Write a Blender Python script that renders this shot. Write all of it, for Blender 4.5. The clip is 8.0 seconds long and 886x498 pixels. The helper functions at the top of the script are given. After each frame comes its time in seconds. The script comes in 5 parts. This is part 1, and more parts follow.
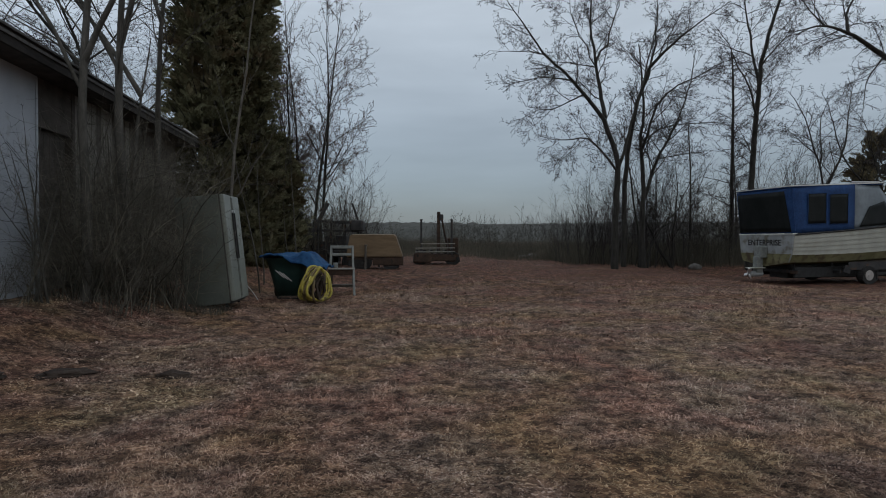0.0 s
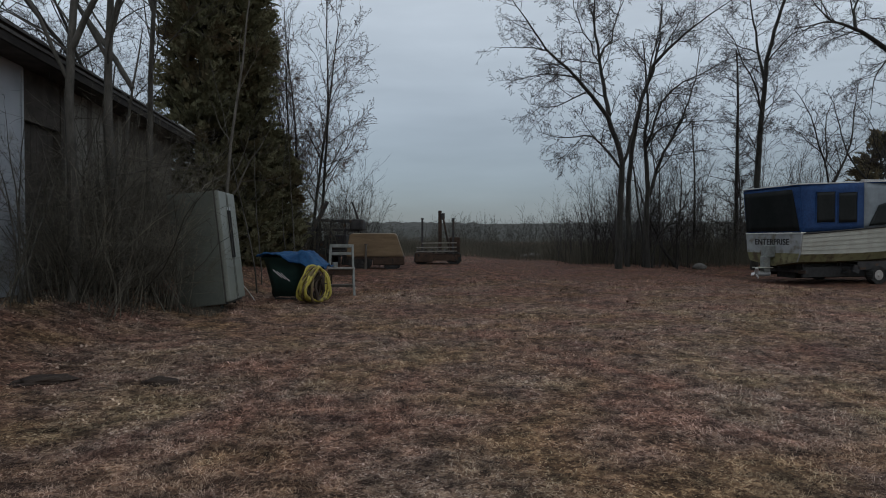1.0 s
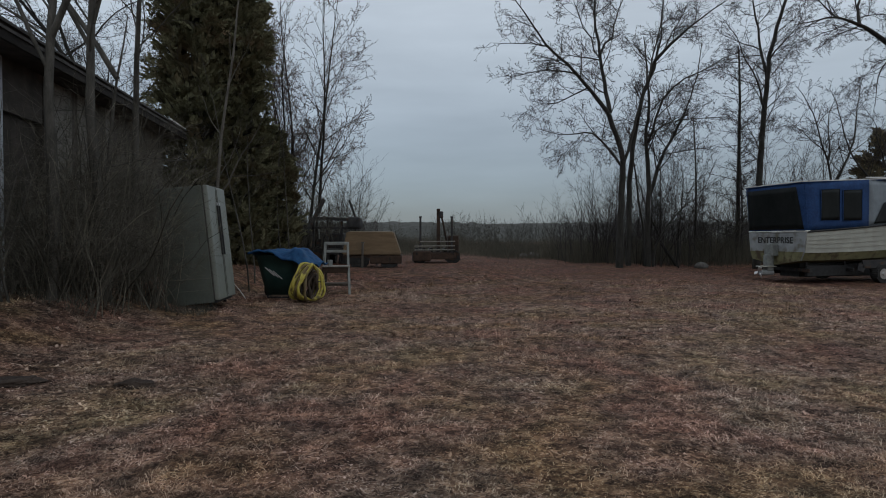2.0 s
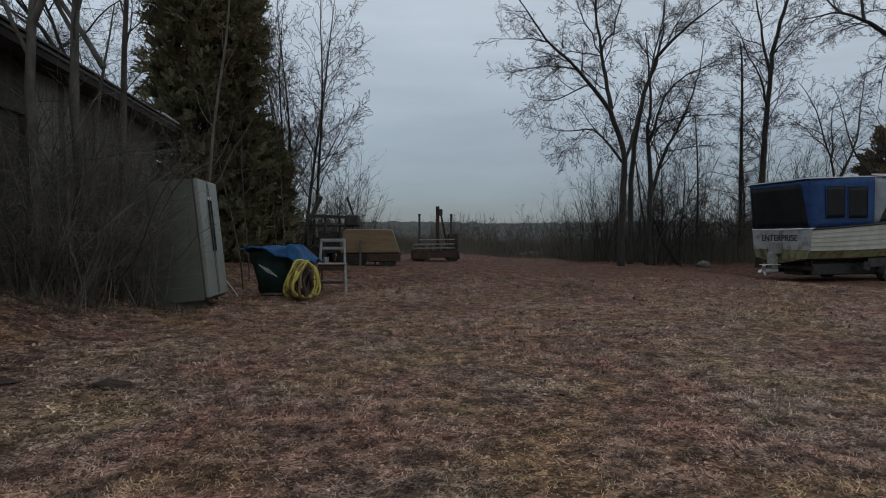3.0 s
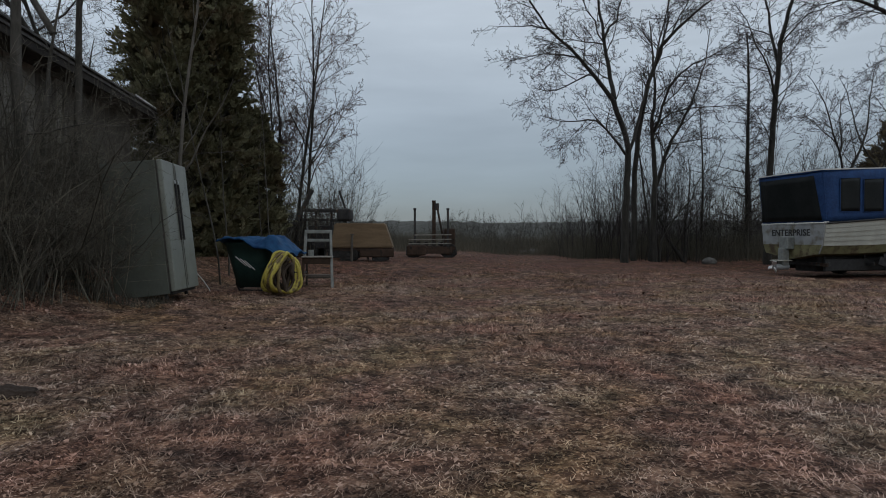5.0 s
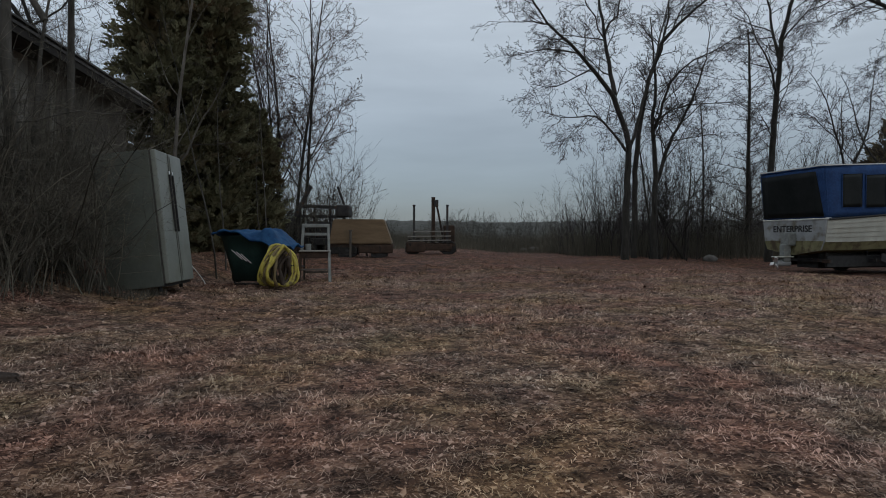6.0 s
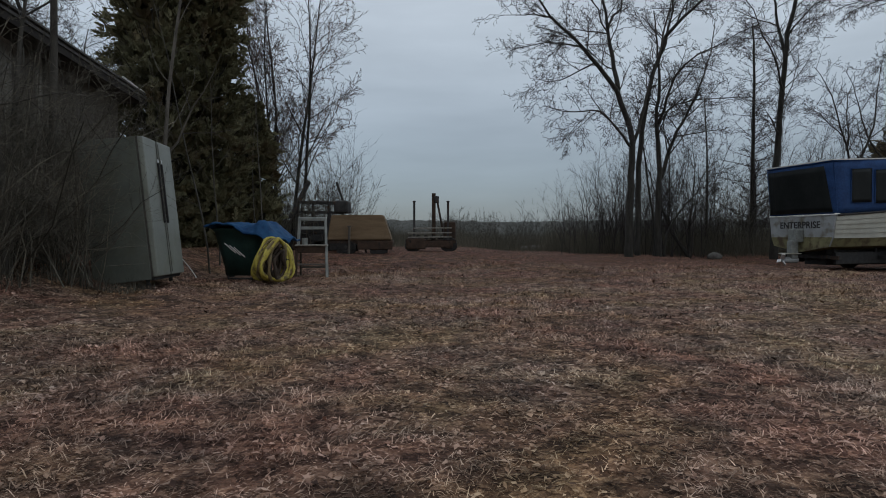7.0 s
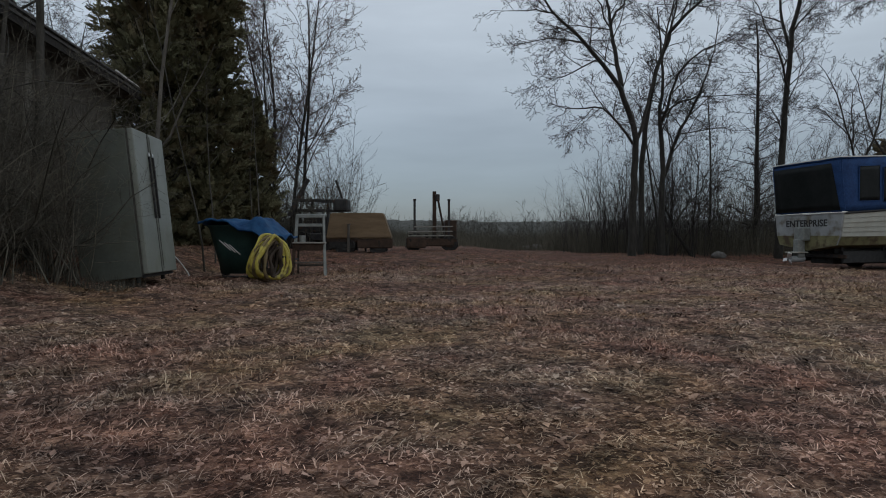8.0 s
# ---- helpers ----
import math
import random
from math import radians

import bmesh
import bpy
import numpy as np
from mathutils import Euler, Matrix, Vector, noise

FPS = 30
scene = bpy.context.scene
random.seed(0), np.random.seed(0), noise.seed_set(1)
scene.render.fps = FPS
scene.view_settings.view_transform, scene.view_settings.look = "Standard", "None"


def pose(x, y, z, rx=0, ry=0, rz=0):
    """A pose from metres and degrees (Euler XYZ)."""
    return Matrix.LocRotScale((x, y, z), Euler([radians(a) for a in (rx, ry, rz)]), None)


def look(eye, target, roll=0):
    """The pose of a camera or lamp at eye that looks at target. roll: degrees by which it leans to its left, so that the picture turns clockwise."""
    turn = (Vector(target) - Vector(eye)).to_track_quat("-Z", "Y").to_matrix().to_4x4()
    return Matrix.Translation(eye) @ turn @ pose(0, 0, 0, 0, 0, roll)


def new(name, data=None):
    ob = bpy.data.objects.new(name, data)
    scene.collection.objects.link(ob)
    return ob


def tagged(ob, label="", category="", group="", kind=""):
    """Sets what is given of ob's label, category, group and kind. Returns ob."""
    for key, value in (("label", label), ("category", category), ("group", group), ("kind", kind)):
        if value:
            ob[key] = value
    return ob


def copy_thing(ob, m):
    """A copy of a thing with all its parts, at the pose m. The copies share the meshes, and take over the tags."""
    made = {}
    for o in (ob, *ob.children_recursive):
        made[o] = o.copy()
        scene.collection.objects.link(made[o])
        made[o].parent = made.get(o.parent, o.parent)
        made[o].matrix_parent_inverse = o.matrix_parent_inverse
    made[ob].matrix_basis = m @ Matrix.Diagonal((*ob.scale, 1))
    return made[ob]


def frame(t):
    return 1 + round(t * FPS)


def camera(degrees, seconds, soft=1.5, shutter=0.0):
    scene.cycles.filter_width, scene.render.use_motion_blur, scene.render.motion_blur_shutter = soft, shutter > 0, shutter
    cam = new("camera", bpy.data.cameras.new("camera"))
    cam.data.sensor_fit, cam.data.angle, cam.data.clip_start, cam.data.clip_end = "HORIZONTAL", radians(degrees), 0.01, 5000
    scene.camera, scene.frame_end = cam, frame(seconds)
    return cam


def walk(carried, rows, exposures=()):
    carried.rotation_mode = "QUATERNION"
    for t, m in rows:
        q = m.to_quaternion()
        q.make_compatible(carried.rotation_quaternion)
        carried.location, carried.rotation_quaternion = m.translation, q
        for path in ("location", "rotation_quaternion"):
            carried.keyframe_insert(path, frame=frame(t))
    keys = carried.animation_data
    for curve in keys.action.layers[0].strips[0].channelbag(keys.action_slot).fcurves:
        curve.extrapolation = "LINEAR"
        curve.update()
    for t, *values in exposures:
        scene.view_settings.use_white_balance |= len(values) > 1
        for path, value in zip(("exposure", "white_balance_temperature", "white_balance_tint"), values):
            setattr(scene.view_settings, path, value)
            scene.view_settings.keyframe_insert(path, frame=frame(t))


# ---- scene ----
# ---- camera ----
cam = camera(73.7, 8.0, soft=1.0)
ROWS = [
    # seconds, x, y, z, pitch, yaw
    (0.0, 0.0, 0.0, 1.211, -1.055, 0.0),
    (0.5, -0.013, 0.153, 1.194, -1.06, 0.02),
    (1.0, -0.053, 0.350, 1.185, -1.06, 0.0),
    (1.5, -0.033, 0.515, 1.158, -1.06, -0.02),
    (3.0, 0.009, 0.940, 1.067, -1.08, -0.06),
    (3.5, -0.002, 1.114, 1.029, -1.10, -0.06),
    (4.0, -0.001, 1.346, 0.989, -1.11, -0.07),
    (4.5, 0.065, 1.615, 0.949, -1.08, -0.09),
    (6.0, 0.145, 1.879, 0.794, -1.09, -0.08),
    (6.5, 0.139, 2.010, 0.736, -1.09, -0.07),
    (7.0, 0.132, 2.223, 0.687, -1.10, -0.06),
    (7.5, 0.130, 2.410, 0.658, -1.09, -0.03),
    (8.0, 0.119, 2.490, 0.637, -1.08, -0.02),
]
walk(cam, [(t, pose(x, y, z, 90 + pitch, 0, yaw)) for t, x, y, z, pitch, yaw in ROWS])

# ---- sky and sun ----
world = bpy.data.worlds.new("overcast_sky")
scene.world = world
world.use_nodes = True
wn, wl = world.node_tree.nodes, world.node_tree.links
wn.clear()
w_out = wn.new("ShaderNodeOutputWorld")
w_bg = wn.new("ShaderNodeBackground")
w_co = wn.new("ShaderNodeTexCoord")
w_sep = wn.new("ShaderNodeSeparateXYZ")
wl.new(w_co.outputs["Generated"], w_sep.inputs[0])
w_sky = wn.new("ShaderNodeTexSky")
w_sky.sky_type = "NISHITA"
w_sky.sun_disc = False
w_sky.sun_elevation, w_sky.sun_rotation = radians(28), radians(150)
# cloud deck: darker towards the horizon, with long soft streaks
w_ramp = wn.new("ShaderNodeValToRGB")
w_ramp.color_ramp.elements[0].position, w_ramp.color_ramp.elements[0].color = 0.0, (1.02, 1.25, 1.52, 1)
w_ramp.color_ramp.elements[1].position, w_ramp.color_ramp.elements[1].color = 0.55, (4.3, 4.72, 5.2, 1)
e = w_ramp.color_ramp.elements.new(0.10)
e.color = (1.72, 2.05, 2.42, 1)
e = w_ramp.color_ramp.elements.new(0.30)
e.color = (3.55, 4.02, 4.50, 1)
wl.new(w_sep.outputs["Z"], w_ramp.inputs[0])
w_map = wn.new("ShaderNodeMapping")
w_map.inputs["Scale"].default_value = (1.6, 1.6, 9.0)
wl.new(w_co.outputs["Generated"], w_map.inputs[0])
w_noise = wn.new("ShaderNodeTexNoise")
w_noise.inputs["Scale"].default_value = 1.7
w_noise.inputs["Detail"].default_value = 5
wl.new(w_map.outputs[0], w_noise.inputs[0])
w_var = wn.new("ShaderNodeMapRange")
w_var.inputs[1].default_value, w_var.inputs[2].default_value = 0.25, 0.75
w_var.inputs[3].default_value, w_var.inputs[4].default_value = 0.86, 1.14
wl.new(w_noise.outputs[0], w_var.inputs[0])
w_mul = wn.new("ShaderNodeVectorMath")
w_mul.operation = "SCALE"
wl.new(w_ramp.outputs[0], w_mul.inputs[0])
wl.new(w_var.outputs[0], w_mul.inputs["Scale"])
w_mix = wn.new("ShaderNodeMix")
w_mix.data_type = "RGBA"
w_mix.inputs[0].default_value = 0.88
wl.new(w_sky.outputs[0], w_mix.inputs[6])
wl.new(w_mul.outputs[0], w_mix.inputs[7])
wl.new(w_mix.outputs[2], w_bg.inputs[0])
w_bg.inputs[1].default_value = 0.142
wl.new(w_bg.outputs[0], w_out.inputs[0])

sun = new("sun", bpy.data.lights.new("sun", "SUN"))
sun.data.energy, sun.data.angle, sun.data.color = 0.25, radians(40), (1.0, 0.97, 0.93)
sun.matrix_world = look((0, 0, 30), (6, 14, 0))
# ---- materials ----
def mat(name, c1, c2, scale=6.0, rough=0.85, metal=0.0, bump=0.3, fine=60.0, stretch=(1, 1, 1), c3=None, spot=(0.58, 0.68), rand=0.0, bump_dist=0.01, spot_scale=1.3, spec=0.3):
    """Two-scale procedural surface: broad mottling c1-c2, fine grain, optional spots c3, bump."""
    m = bpy.data.materials.new(name)
    m.use_nodes = True
    n, l = m.node_tree.nodes, m.node_tree.links
    b = n["Principled BSDF"]
    b.inputs["Roughness"].default_value, b.inputs["Metallic"].default_value = rough, metal
    b.inputs["Specular IOR Level"].default_value = spec
    co = n.new("ShaderNodeTexCoord")
    mp = n.new("ShaderNodeMapping")
    mp.inputs["Scale"].default_value = stretch
    l.new(co.outputs["Object"], mp.inputs[0])
    big = n.new("ShaderNodeTexNoise")
    big.inputs["Scale"].default_value, big.inputs["Detail"].default_value = scale, 4
    sml = n.new("ShaderNodeTexNoise")
    sml.inputs["Scale"].default_value, sml.inputs["Detail"].default_value = fine, 3
    l.new(mp.outputs[0], big.inputs[0])
    l.new(mp.outputs[0], sml.inputs[0])
    ad = n.new("ShaderNodeMath")
    ad.operation = "MULTIPLY_ADD"
    ad.inputs[1].default_value = 0.45
    l.new(sml.outputs[0], ad.inputs[0])
    l.new(big.outputs[0], ad.inputs[2])
    rg = n.new("ShaderNodeMapRange")
    rg.inputs[1].default_value, rg.inputs[2].default_value = 0.5, 0.95
    l.new(ad.outputs[0], rg.inputs[0])
    mx = n.new("ShaderNodeMix")
    mx.data_type = "RGBA"
    mx.inputs[6].default_value, mx.inputs[7].default_value = (*c1, 1), (*c2, 1)
    l.new(rg.outputs[0], mx.inputs[0])
    col = mx.outputs[2]
    if c3:
        sp = n.new("ShaderNodeTexNoise")
        sp.inputs["Scale"].default_value, sp.inputs["Detail"].default_value = scale * spot_scale, 6
        l.new(co.outputs["Object"], sp.inputs[0])
        sr = n.new("ShaderNodeMapRange")
        sr.inputs[1].default_value, sr.inputs[2].default_value = spot
        l.new(sp.outputs[0], sr.inputs[0])
        m2 = n.new("ShaderNodeMix")
        m2.data_type = "RGBA"
        m2.inputs[7].default_value = (*c3, 1)
        l.new(sr.outputs[0], m2.inputs[0])
        l.new(col, m2.inputs[6])
        col = m2.outputs[2]
    if rand:
        ge = n.new("ShaderNodeNewGeometry")
        rr = n.new("ShaderNodeMapRange")
        rr.inputs[3].default_value, rr.inputs[4].default_value = 1 - rand, 1 + rand
        l.new(ge.outputs["Random Per Island"], rr.inputs[0])
        sc = n.new("ShaderNodeVectorMath")
        sc.operation = "SCALE"
        l.new(col, sc.inputs[0])
        l.new(rr.outputs[0], sc.inputs["Scale"])
        col = sc.outputs[0]
    l.new(col, b.inputs["Base Color"])
    if bump:
        bp = n.new("ShaderNodeBump")
        bp.inputs["Strength"].default_value, bp.inputs["Distance"].default_value = bump, bump_dist
        l.new(ad.outputs[0], bp.inputs["Height"])
        l.new(bp.outputs[0], b.inputs["Normal"])
    return m


BARK = mat("bark_grey_brown", (0.015, 0.014, 0.012), (0.046, 0.043, 0.037), 9, 0.95, bump=0.8, stretch=(1, 1, 0.25))
BARK_PALE = mat("bark_pale", (0.075, 0.068, 0.058), (0.165, 0.152, 0.132), 9, 0.9, bump=0.5, stretch=(1, 1, 0.5))
BARK_YOUNG = mat("bark_young_grey", (0.038, 0.036, 0.030), (0.105, 0.098, 0.086), 9, 0.92, bump=0.7, stretch=(1, 1, 0.3))
TWIG = mat("twig_brown", (0.018, 0.015, 0.015), (0.048, 0.040, 0.038), 4, 0.9, bump=0)
TWIG_RED = mat("twig_reddish", (0.050, 0.039, 0.034), (0.115, 0.088, 0.076), 4, 0.9, bump=0)
CEDAR = mat("cedar_foliage", (0.082, 0.084, 0.048), (0.165, 0.155, 0.092), 1.1, 0.95, bump=0, c3=(0.105, 0.075, 0.045), spot=(0.53, 0.7), spot_scale=0.9, stretch=(1, 1, 0.35), rand=0.3, spec=0.1)
SIDING = mat("siding_grey_blue", (0.36, 0.39, 0.43), (0.46, 0.49, 0.53), 2, 0.75, bump=0.1, c3=(0.30, 0.31, 0.31))
WOOD_DARK = mat("wood_weathered_and_shaded", (0.06, 0.054, 0.047), (0.13, 0.117, 0.10), 5, 0.9, bump=0.5, stretch=(4, 4, 0.5))
WOOD_GREY = mat("wood_grey_weathered", (0.14, 0.13, 0.115), (0.27, 0.255, 0.225), 6, 0.9, bump=0.5, stretch=(3, 3, 0.5))
SHINGLE = mat("roof_shingle", (0.06, 0.058, 0.055), (0.12, 0.115, 0.11), 10, 0.95, bump=0.6)
def mottle(n, l, vec, col):
    """Hand-wide darker and lighter blotches laid over a colour."""
    mn = n.new("ShaderNodeTexNoise")
    mn.inputs["Scale"].default_value, mn.inputs["Detail"].default_value, mn.inputs["Roughness"].default_value = 5.2, 6, 0.68
    l.new(vec, mn.inputs[0])
    mr = n.new("ShaderNodeMapRange")
    mr.inputs[1].default_value, mr.inputs[2].default_value = 0.39, 0.61
    mr.inputs[3].default_value, mr.inputs[4].default_value = 0.42, 1.60
    l.new(mn.outputs[0], mr.inputs[0])
    sc = n.new("ShaderNodeVectorMath")
    sc.operation = "SCALE"
    l.new(col, sc.inputs[0])
    l.new(mr.outputs[0], sc.inputs["Scale"])
    hn = n.new("ShaderNodeTexNoise")
    hn.inputs["Scale"].default_value, hn.inputs["Detail"].default_value = 1.3, 3
    sh = n.new("ShaderNodeVectorMath")
    sh.inputs[1].default_value = (37.0, 11.0, 5.0)
    l.new(vec, sh.inputs[0])
    l.new(sh.outputs[0], hn.inputs[0])
    hr = n.new("ShaderNodeValToRGB")
    he = hr.color_ramp.elements
    he[0].position, he[0].color = 0.34, (1.05, 0.88, 0.89, 1)
    he[1].position, he[1].color = 0.64, (1.04, 1.03, 0.84, 1)
    he.new(0.45).color = (1.02, 0.98, 1.0, 1)
    he.new(0.56).color = (1.08, 1.02, 0.92, 1)
    l.new(hn.outputs[0], hr.inputs[0])
    hm = n.new("ShaderNodeVectorMath")
    hm.operation = "MULTIPLY"
    l.new(sc.outputs[0], hm.inputs[0])
    l.new(hr.outputs[0], hm.inputs[1])
    # ground colour is multiplied darker and redder towards the far half of the yard
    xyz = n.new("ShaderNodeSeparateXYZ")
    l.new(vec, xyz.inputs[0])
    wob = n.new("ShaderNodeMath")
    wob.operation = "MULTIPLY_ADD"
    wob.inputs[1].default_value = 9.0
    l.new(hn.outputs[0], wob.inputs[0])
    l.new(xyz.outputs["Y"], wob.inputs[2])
    far_tint = n.new("ShaderNodeMapRange")
    far_tint.inputs[1].default_value, far_tint.inputs[2].default_value = 13.0, 23.0
    l.new(wob.outputs[0], far_tint.inputs[0])
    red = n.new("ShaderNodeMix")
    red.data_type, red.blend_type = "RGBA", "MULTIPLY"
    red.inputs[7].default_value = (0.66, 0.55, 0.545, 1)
    l.new(far_tint.outputs[0], red.inputs[0])
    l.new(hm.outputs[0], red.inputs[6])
    return red.outputs[2]


def litter_material(name, stops, patch=0.5, rough=0.9):
    """Loose dead leaves and grass: each piece takes its own tone, broad patches shift it."""
    m = bpy.data.materials.new(name)
    m.use_nodes = True
    n, l = m.node_tree.nodes, m.node_tree.links
    b = n["Principled BSDF"]
    b.inputs["Roughness"].default_value = rough
    b.inputs["Specular IOR Level"].default_value = 0.2
    ge = n.new("ShaderNodeNewGeometry")
    rp = n.new("ShaderNodeValToRGB")
    els = rp.color_ramp.elements
    els[0].position, els[0].color = stops[0][0], (*stops[0][1], 1)
    els[1].position, els[1].color = stops[-1][0], (*stops[-1][1], 1)
    for p, c in stops[1:-1]:
        els.new(p).color = (*c, 1)
    l.new(ge.outputs["Random Per Island"], rp.inputs[0])
    pn = n.new("ShaderNodeTexNoise")
    pn.inputs["Scale"].default_value, pn.inputs["Detail"].default_value = 0.55, 4
    l.new(ge.outputs["Position"], pn.inputs[0])
    pr = n.new("ShaderNodeValToRGB")
    pe = pr.color_ramp.elements
    pe[0].position, pe[0].color = 0.36, (0.74, 0.66, 0.65, 1)
    pe[1].position, pe[1].color = 0.66, (1.26, 1.20, 1.12, 1)
    pe.new(0.46).color = (1.10, 0.92, 0.82, 1)
    pe.new(0.55).color = (0.98, 0.93, 0.89, 1)
    l.new(pn.outputs[0], pr.inputs[0])
    mx = n.new("ShaderNodeMix")
    mx.data_type, mx.blend_type = "RGBA", "MULTIPLY"
    mx.inputs[0].default_value = patch
    l.new(rp.outputs[0], mx.inputs[6])
    l.new(pr.outputs[0], mx.inputs[7])
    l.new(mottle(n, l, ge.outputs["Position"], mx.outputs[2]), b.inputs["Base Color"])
    return m


LITTER = litter_material("dead_leaves", [(0.0, (0.050, 0.034, 0.028)), (0.25, (0.145, 0.103, 0.082)), (0.48, (0.255, 0.190, 0.148)), (0.75, (0.315, 0.248, 0.198)), (1.0, (0.385, 0.325, 0.272))], 0.9)
STRAW = litter_material("dry_grass", [(0.0, (0.085, 0.064, 0.052)), (0.3, (0.22, 0.176, 0.14)), (0.6, (0.355, 0.295, 0.238)), (0.85, (0.45, 0.388, 0.318)), (1.0, (0.53, 0.47, 0.39))], 0.9)
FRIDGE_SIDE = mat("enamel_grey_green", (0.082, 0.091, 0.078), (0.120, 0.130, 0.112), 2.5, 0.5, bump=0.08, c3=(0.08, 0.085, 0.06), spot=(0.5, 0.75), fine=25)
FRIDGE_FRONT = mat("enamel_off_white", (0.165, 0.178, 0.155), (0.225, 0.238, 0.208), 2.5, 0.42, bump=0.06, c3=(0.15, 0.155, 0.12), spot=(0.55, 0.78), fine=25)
BLACK = mat("black_plastic", (0.012, 0.012, 0.012), (0.03, 0.03, 0.03), 8, 0.6, bump=0.1)
GASKET = mat("grimy_gasket", (0.045, 0.043, 0.038), (0.085, 0.082, 0.072), 9, 0.8, bump=0.1)
RUBBER = mat("old_rubber", (0.015, 0.015, 0.015), (0.04, 0.038, 0.036), 12, 0.9, bump=0.2)
TARP = mat("blue_tarp", (0.006, 0.032, 0.095), (0.017, 0.078, 0.175), 5, 0.68, bump=0.6, fine=14, bump_dist=0.03, spec=0.15)
GREEN = mat("dark_green_plastic", (0.008, 0.026, 0.024), (0.02, 0.052, 0.046), 4, 0.55, bump=0.15)
YELLOW = mat("yellow_hose", (0.31, 0.25, 0.04), (0.50, 0.43, 0.09), 6, 0.5, bump=0.2, c3=(0.13, 0.10, 0.04), spot=(0.5, 0.62))
ALU = mat("dull_aluminium", (0.155, 0.167, 0.158), (0.25, 0.263, 0.25), 10, 0.55, metal=0.2, bump=0.1, c3=(0.2, 0.2, 0.18))
RUST = mat("rusty_steel", (0.026, 0.018, 0.014), (0.066, 0.04, 0.027), 7, 0.9, bump=0.6, c3=(0.02, 0.018, 0.016))
STEEL_DARK = mat("dark_painted_steel", (0.02, 0.02, 0.022), (0.05, 0.048, 0.046), 6, 0.7, bump=0.3, c3=(0.07, 0.04, 0.025))
TAN = mat("tan_plywood", (0.115, 0.078, 0.045), (0.185, 0.13, 0.078), 3, 0.85, bump=0.25, stretch=(0.6, 1, 3), c3=(0.14, 0.10, 0.06))
HULL = mat("hull_white_paint", (0.29, 0.29, 0.25), (0.41, 0.41, 0.36), 2, 0.5, bump=0.1, c3=(0.30, 0.29, 0.24), spot=(0.55, 0.75))
TRANSOM = mat("transom_grey_paint", (0.22, 0.23, 0.235), (0.32, 0.335, 0.335), 3, 0.5, bump=0.1, c3=(0.13, 0.115, 0.085), spot=(0.5, 0.7))
HULL_LOW = mat("hull_olive_bottom", (0.115, 0.108, 0.050), (0.21, 0.195, 0.105), 3, 0.7, bump=0.2, c3=(0.07, 0.05, 0.03), spot=(0.5, 0.66))
CANVAS = mat("blue_canvas", (0.009, 0.031, 0.098), (0.018, 0.058, 0.165), 2.5, 0.8, bump=0.3, fine=20, bump_dist=0.02)
VINYL_DARK = mat("smoked_vinyl_window", (0.006, 0.008, 0.008), (0.014, 0.016, 0.016), 2, 0.45, bump=0.15, fine=9, bump_dist=0.02, spec=0.12)
VINYL_CLEAR = mat("cloudy_vinyl", (0.13, 0.15, 0.17), (0.20, 0.23, 0.25), 2, 0.3, bump=0.15, fine=9)
PIPING = mat("white_piping", (0.5, 0.5, 0.48), (0.62, 0.62, 0.6), 8, 0.6, bump=0.1)
CHROME = mat("worn_chrome", (0.5, 0.5, 0.5), (0.65, 0.65, 0.65), 9, 0.3, metal=0.9, bump=0.1)
STONE = mat("fieldstone", (0.075, 0.07, 0.063), (0.17, 0.16, 0.148), 6, 0.9, bump=0.6)
SOFFIT = mat("soffit_dark_brown", (0.046, 0.040, 0.035), (0.09, 0.078, 0.068), 5, 0.9, bump=0.3)
FASCIA = mat("fascia_dark_stain", (0.016, 0.014, 0.013), (0.040, 0.035, 0.031), 5, 0.9, bump=0.3, stretch=(1, 0.3, 1))
WEEDS = mat("dead_weeds", (0.052, 0.049, 0.037), (0.115, 0.104, 0.078), 0.4, 0.95, bump=0, rand=0.25)
THICKET = mat("thicket_stems", (0.058, 0.054, 0.042), (0.165, 0.150, 0.120), 2, 0.95, bump=0, rand=0.7)
HOSE_OLD = mat("faded_brown_hose", (0.10, 0.075, 0.04), (0.2, 0.15, 0.07), 6, 0.6, bump=0.2)
HOSE_DARK = mat("dark_brown_hose", (0.025, 0.018, 0.014), (0.07, 0.05, 0.035), 6, 0.8, bump=0.3)
EARTH = mat("dark_earth", (0.022, 0.016, 0.013), (0.06, 0.043, 0.033), 5, 0.95, bump=1.0, bump_dist=0.02)
BRUSH = mat("brush_stems", (0.034, 0.031, 0.024), (0.078, 0.070, 0.053), 2, 0.95, bump=0, rand=0.4)
# distance haze is mixed into the grey of the far woods
WOODS = mat("far_woods", (0.046, 0.047, 0.042), (0.080, 0.081, 0.072), 0.4, 1.0, bump=0, rand=0.1)
EVERGREEN_DULL = mat("juniper_brownish", (0.05, 0.05, 0.028), (0.12, 0.09, 0.05), 3, 0.9, bump=0, rand=0.35)


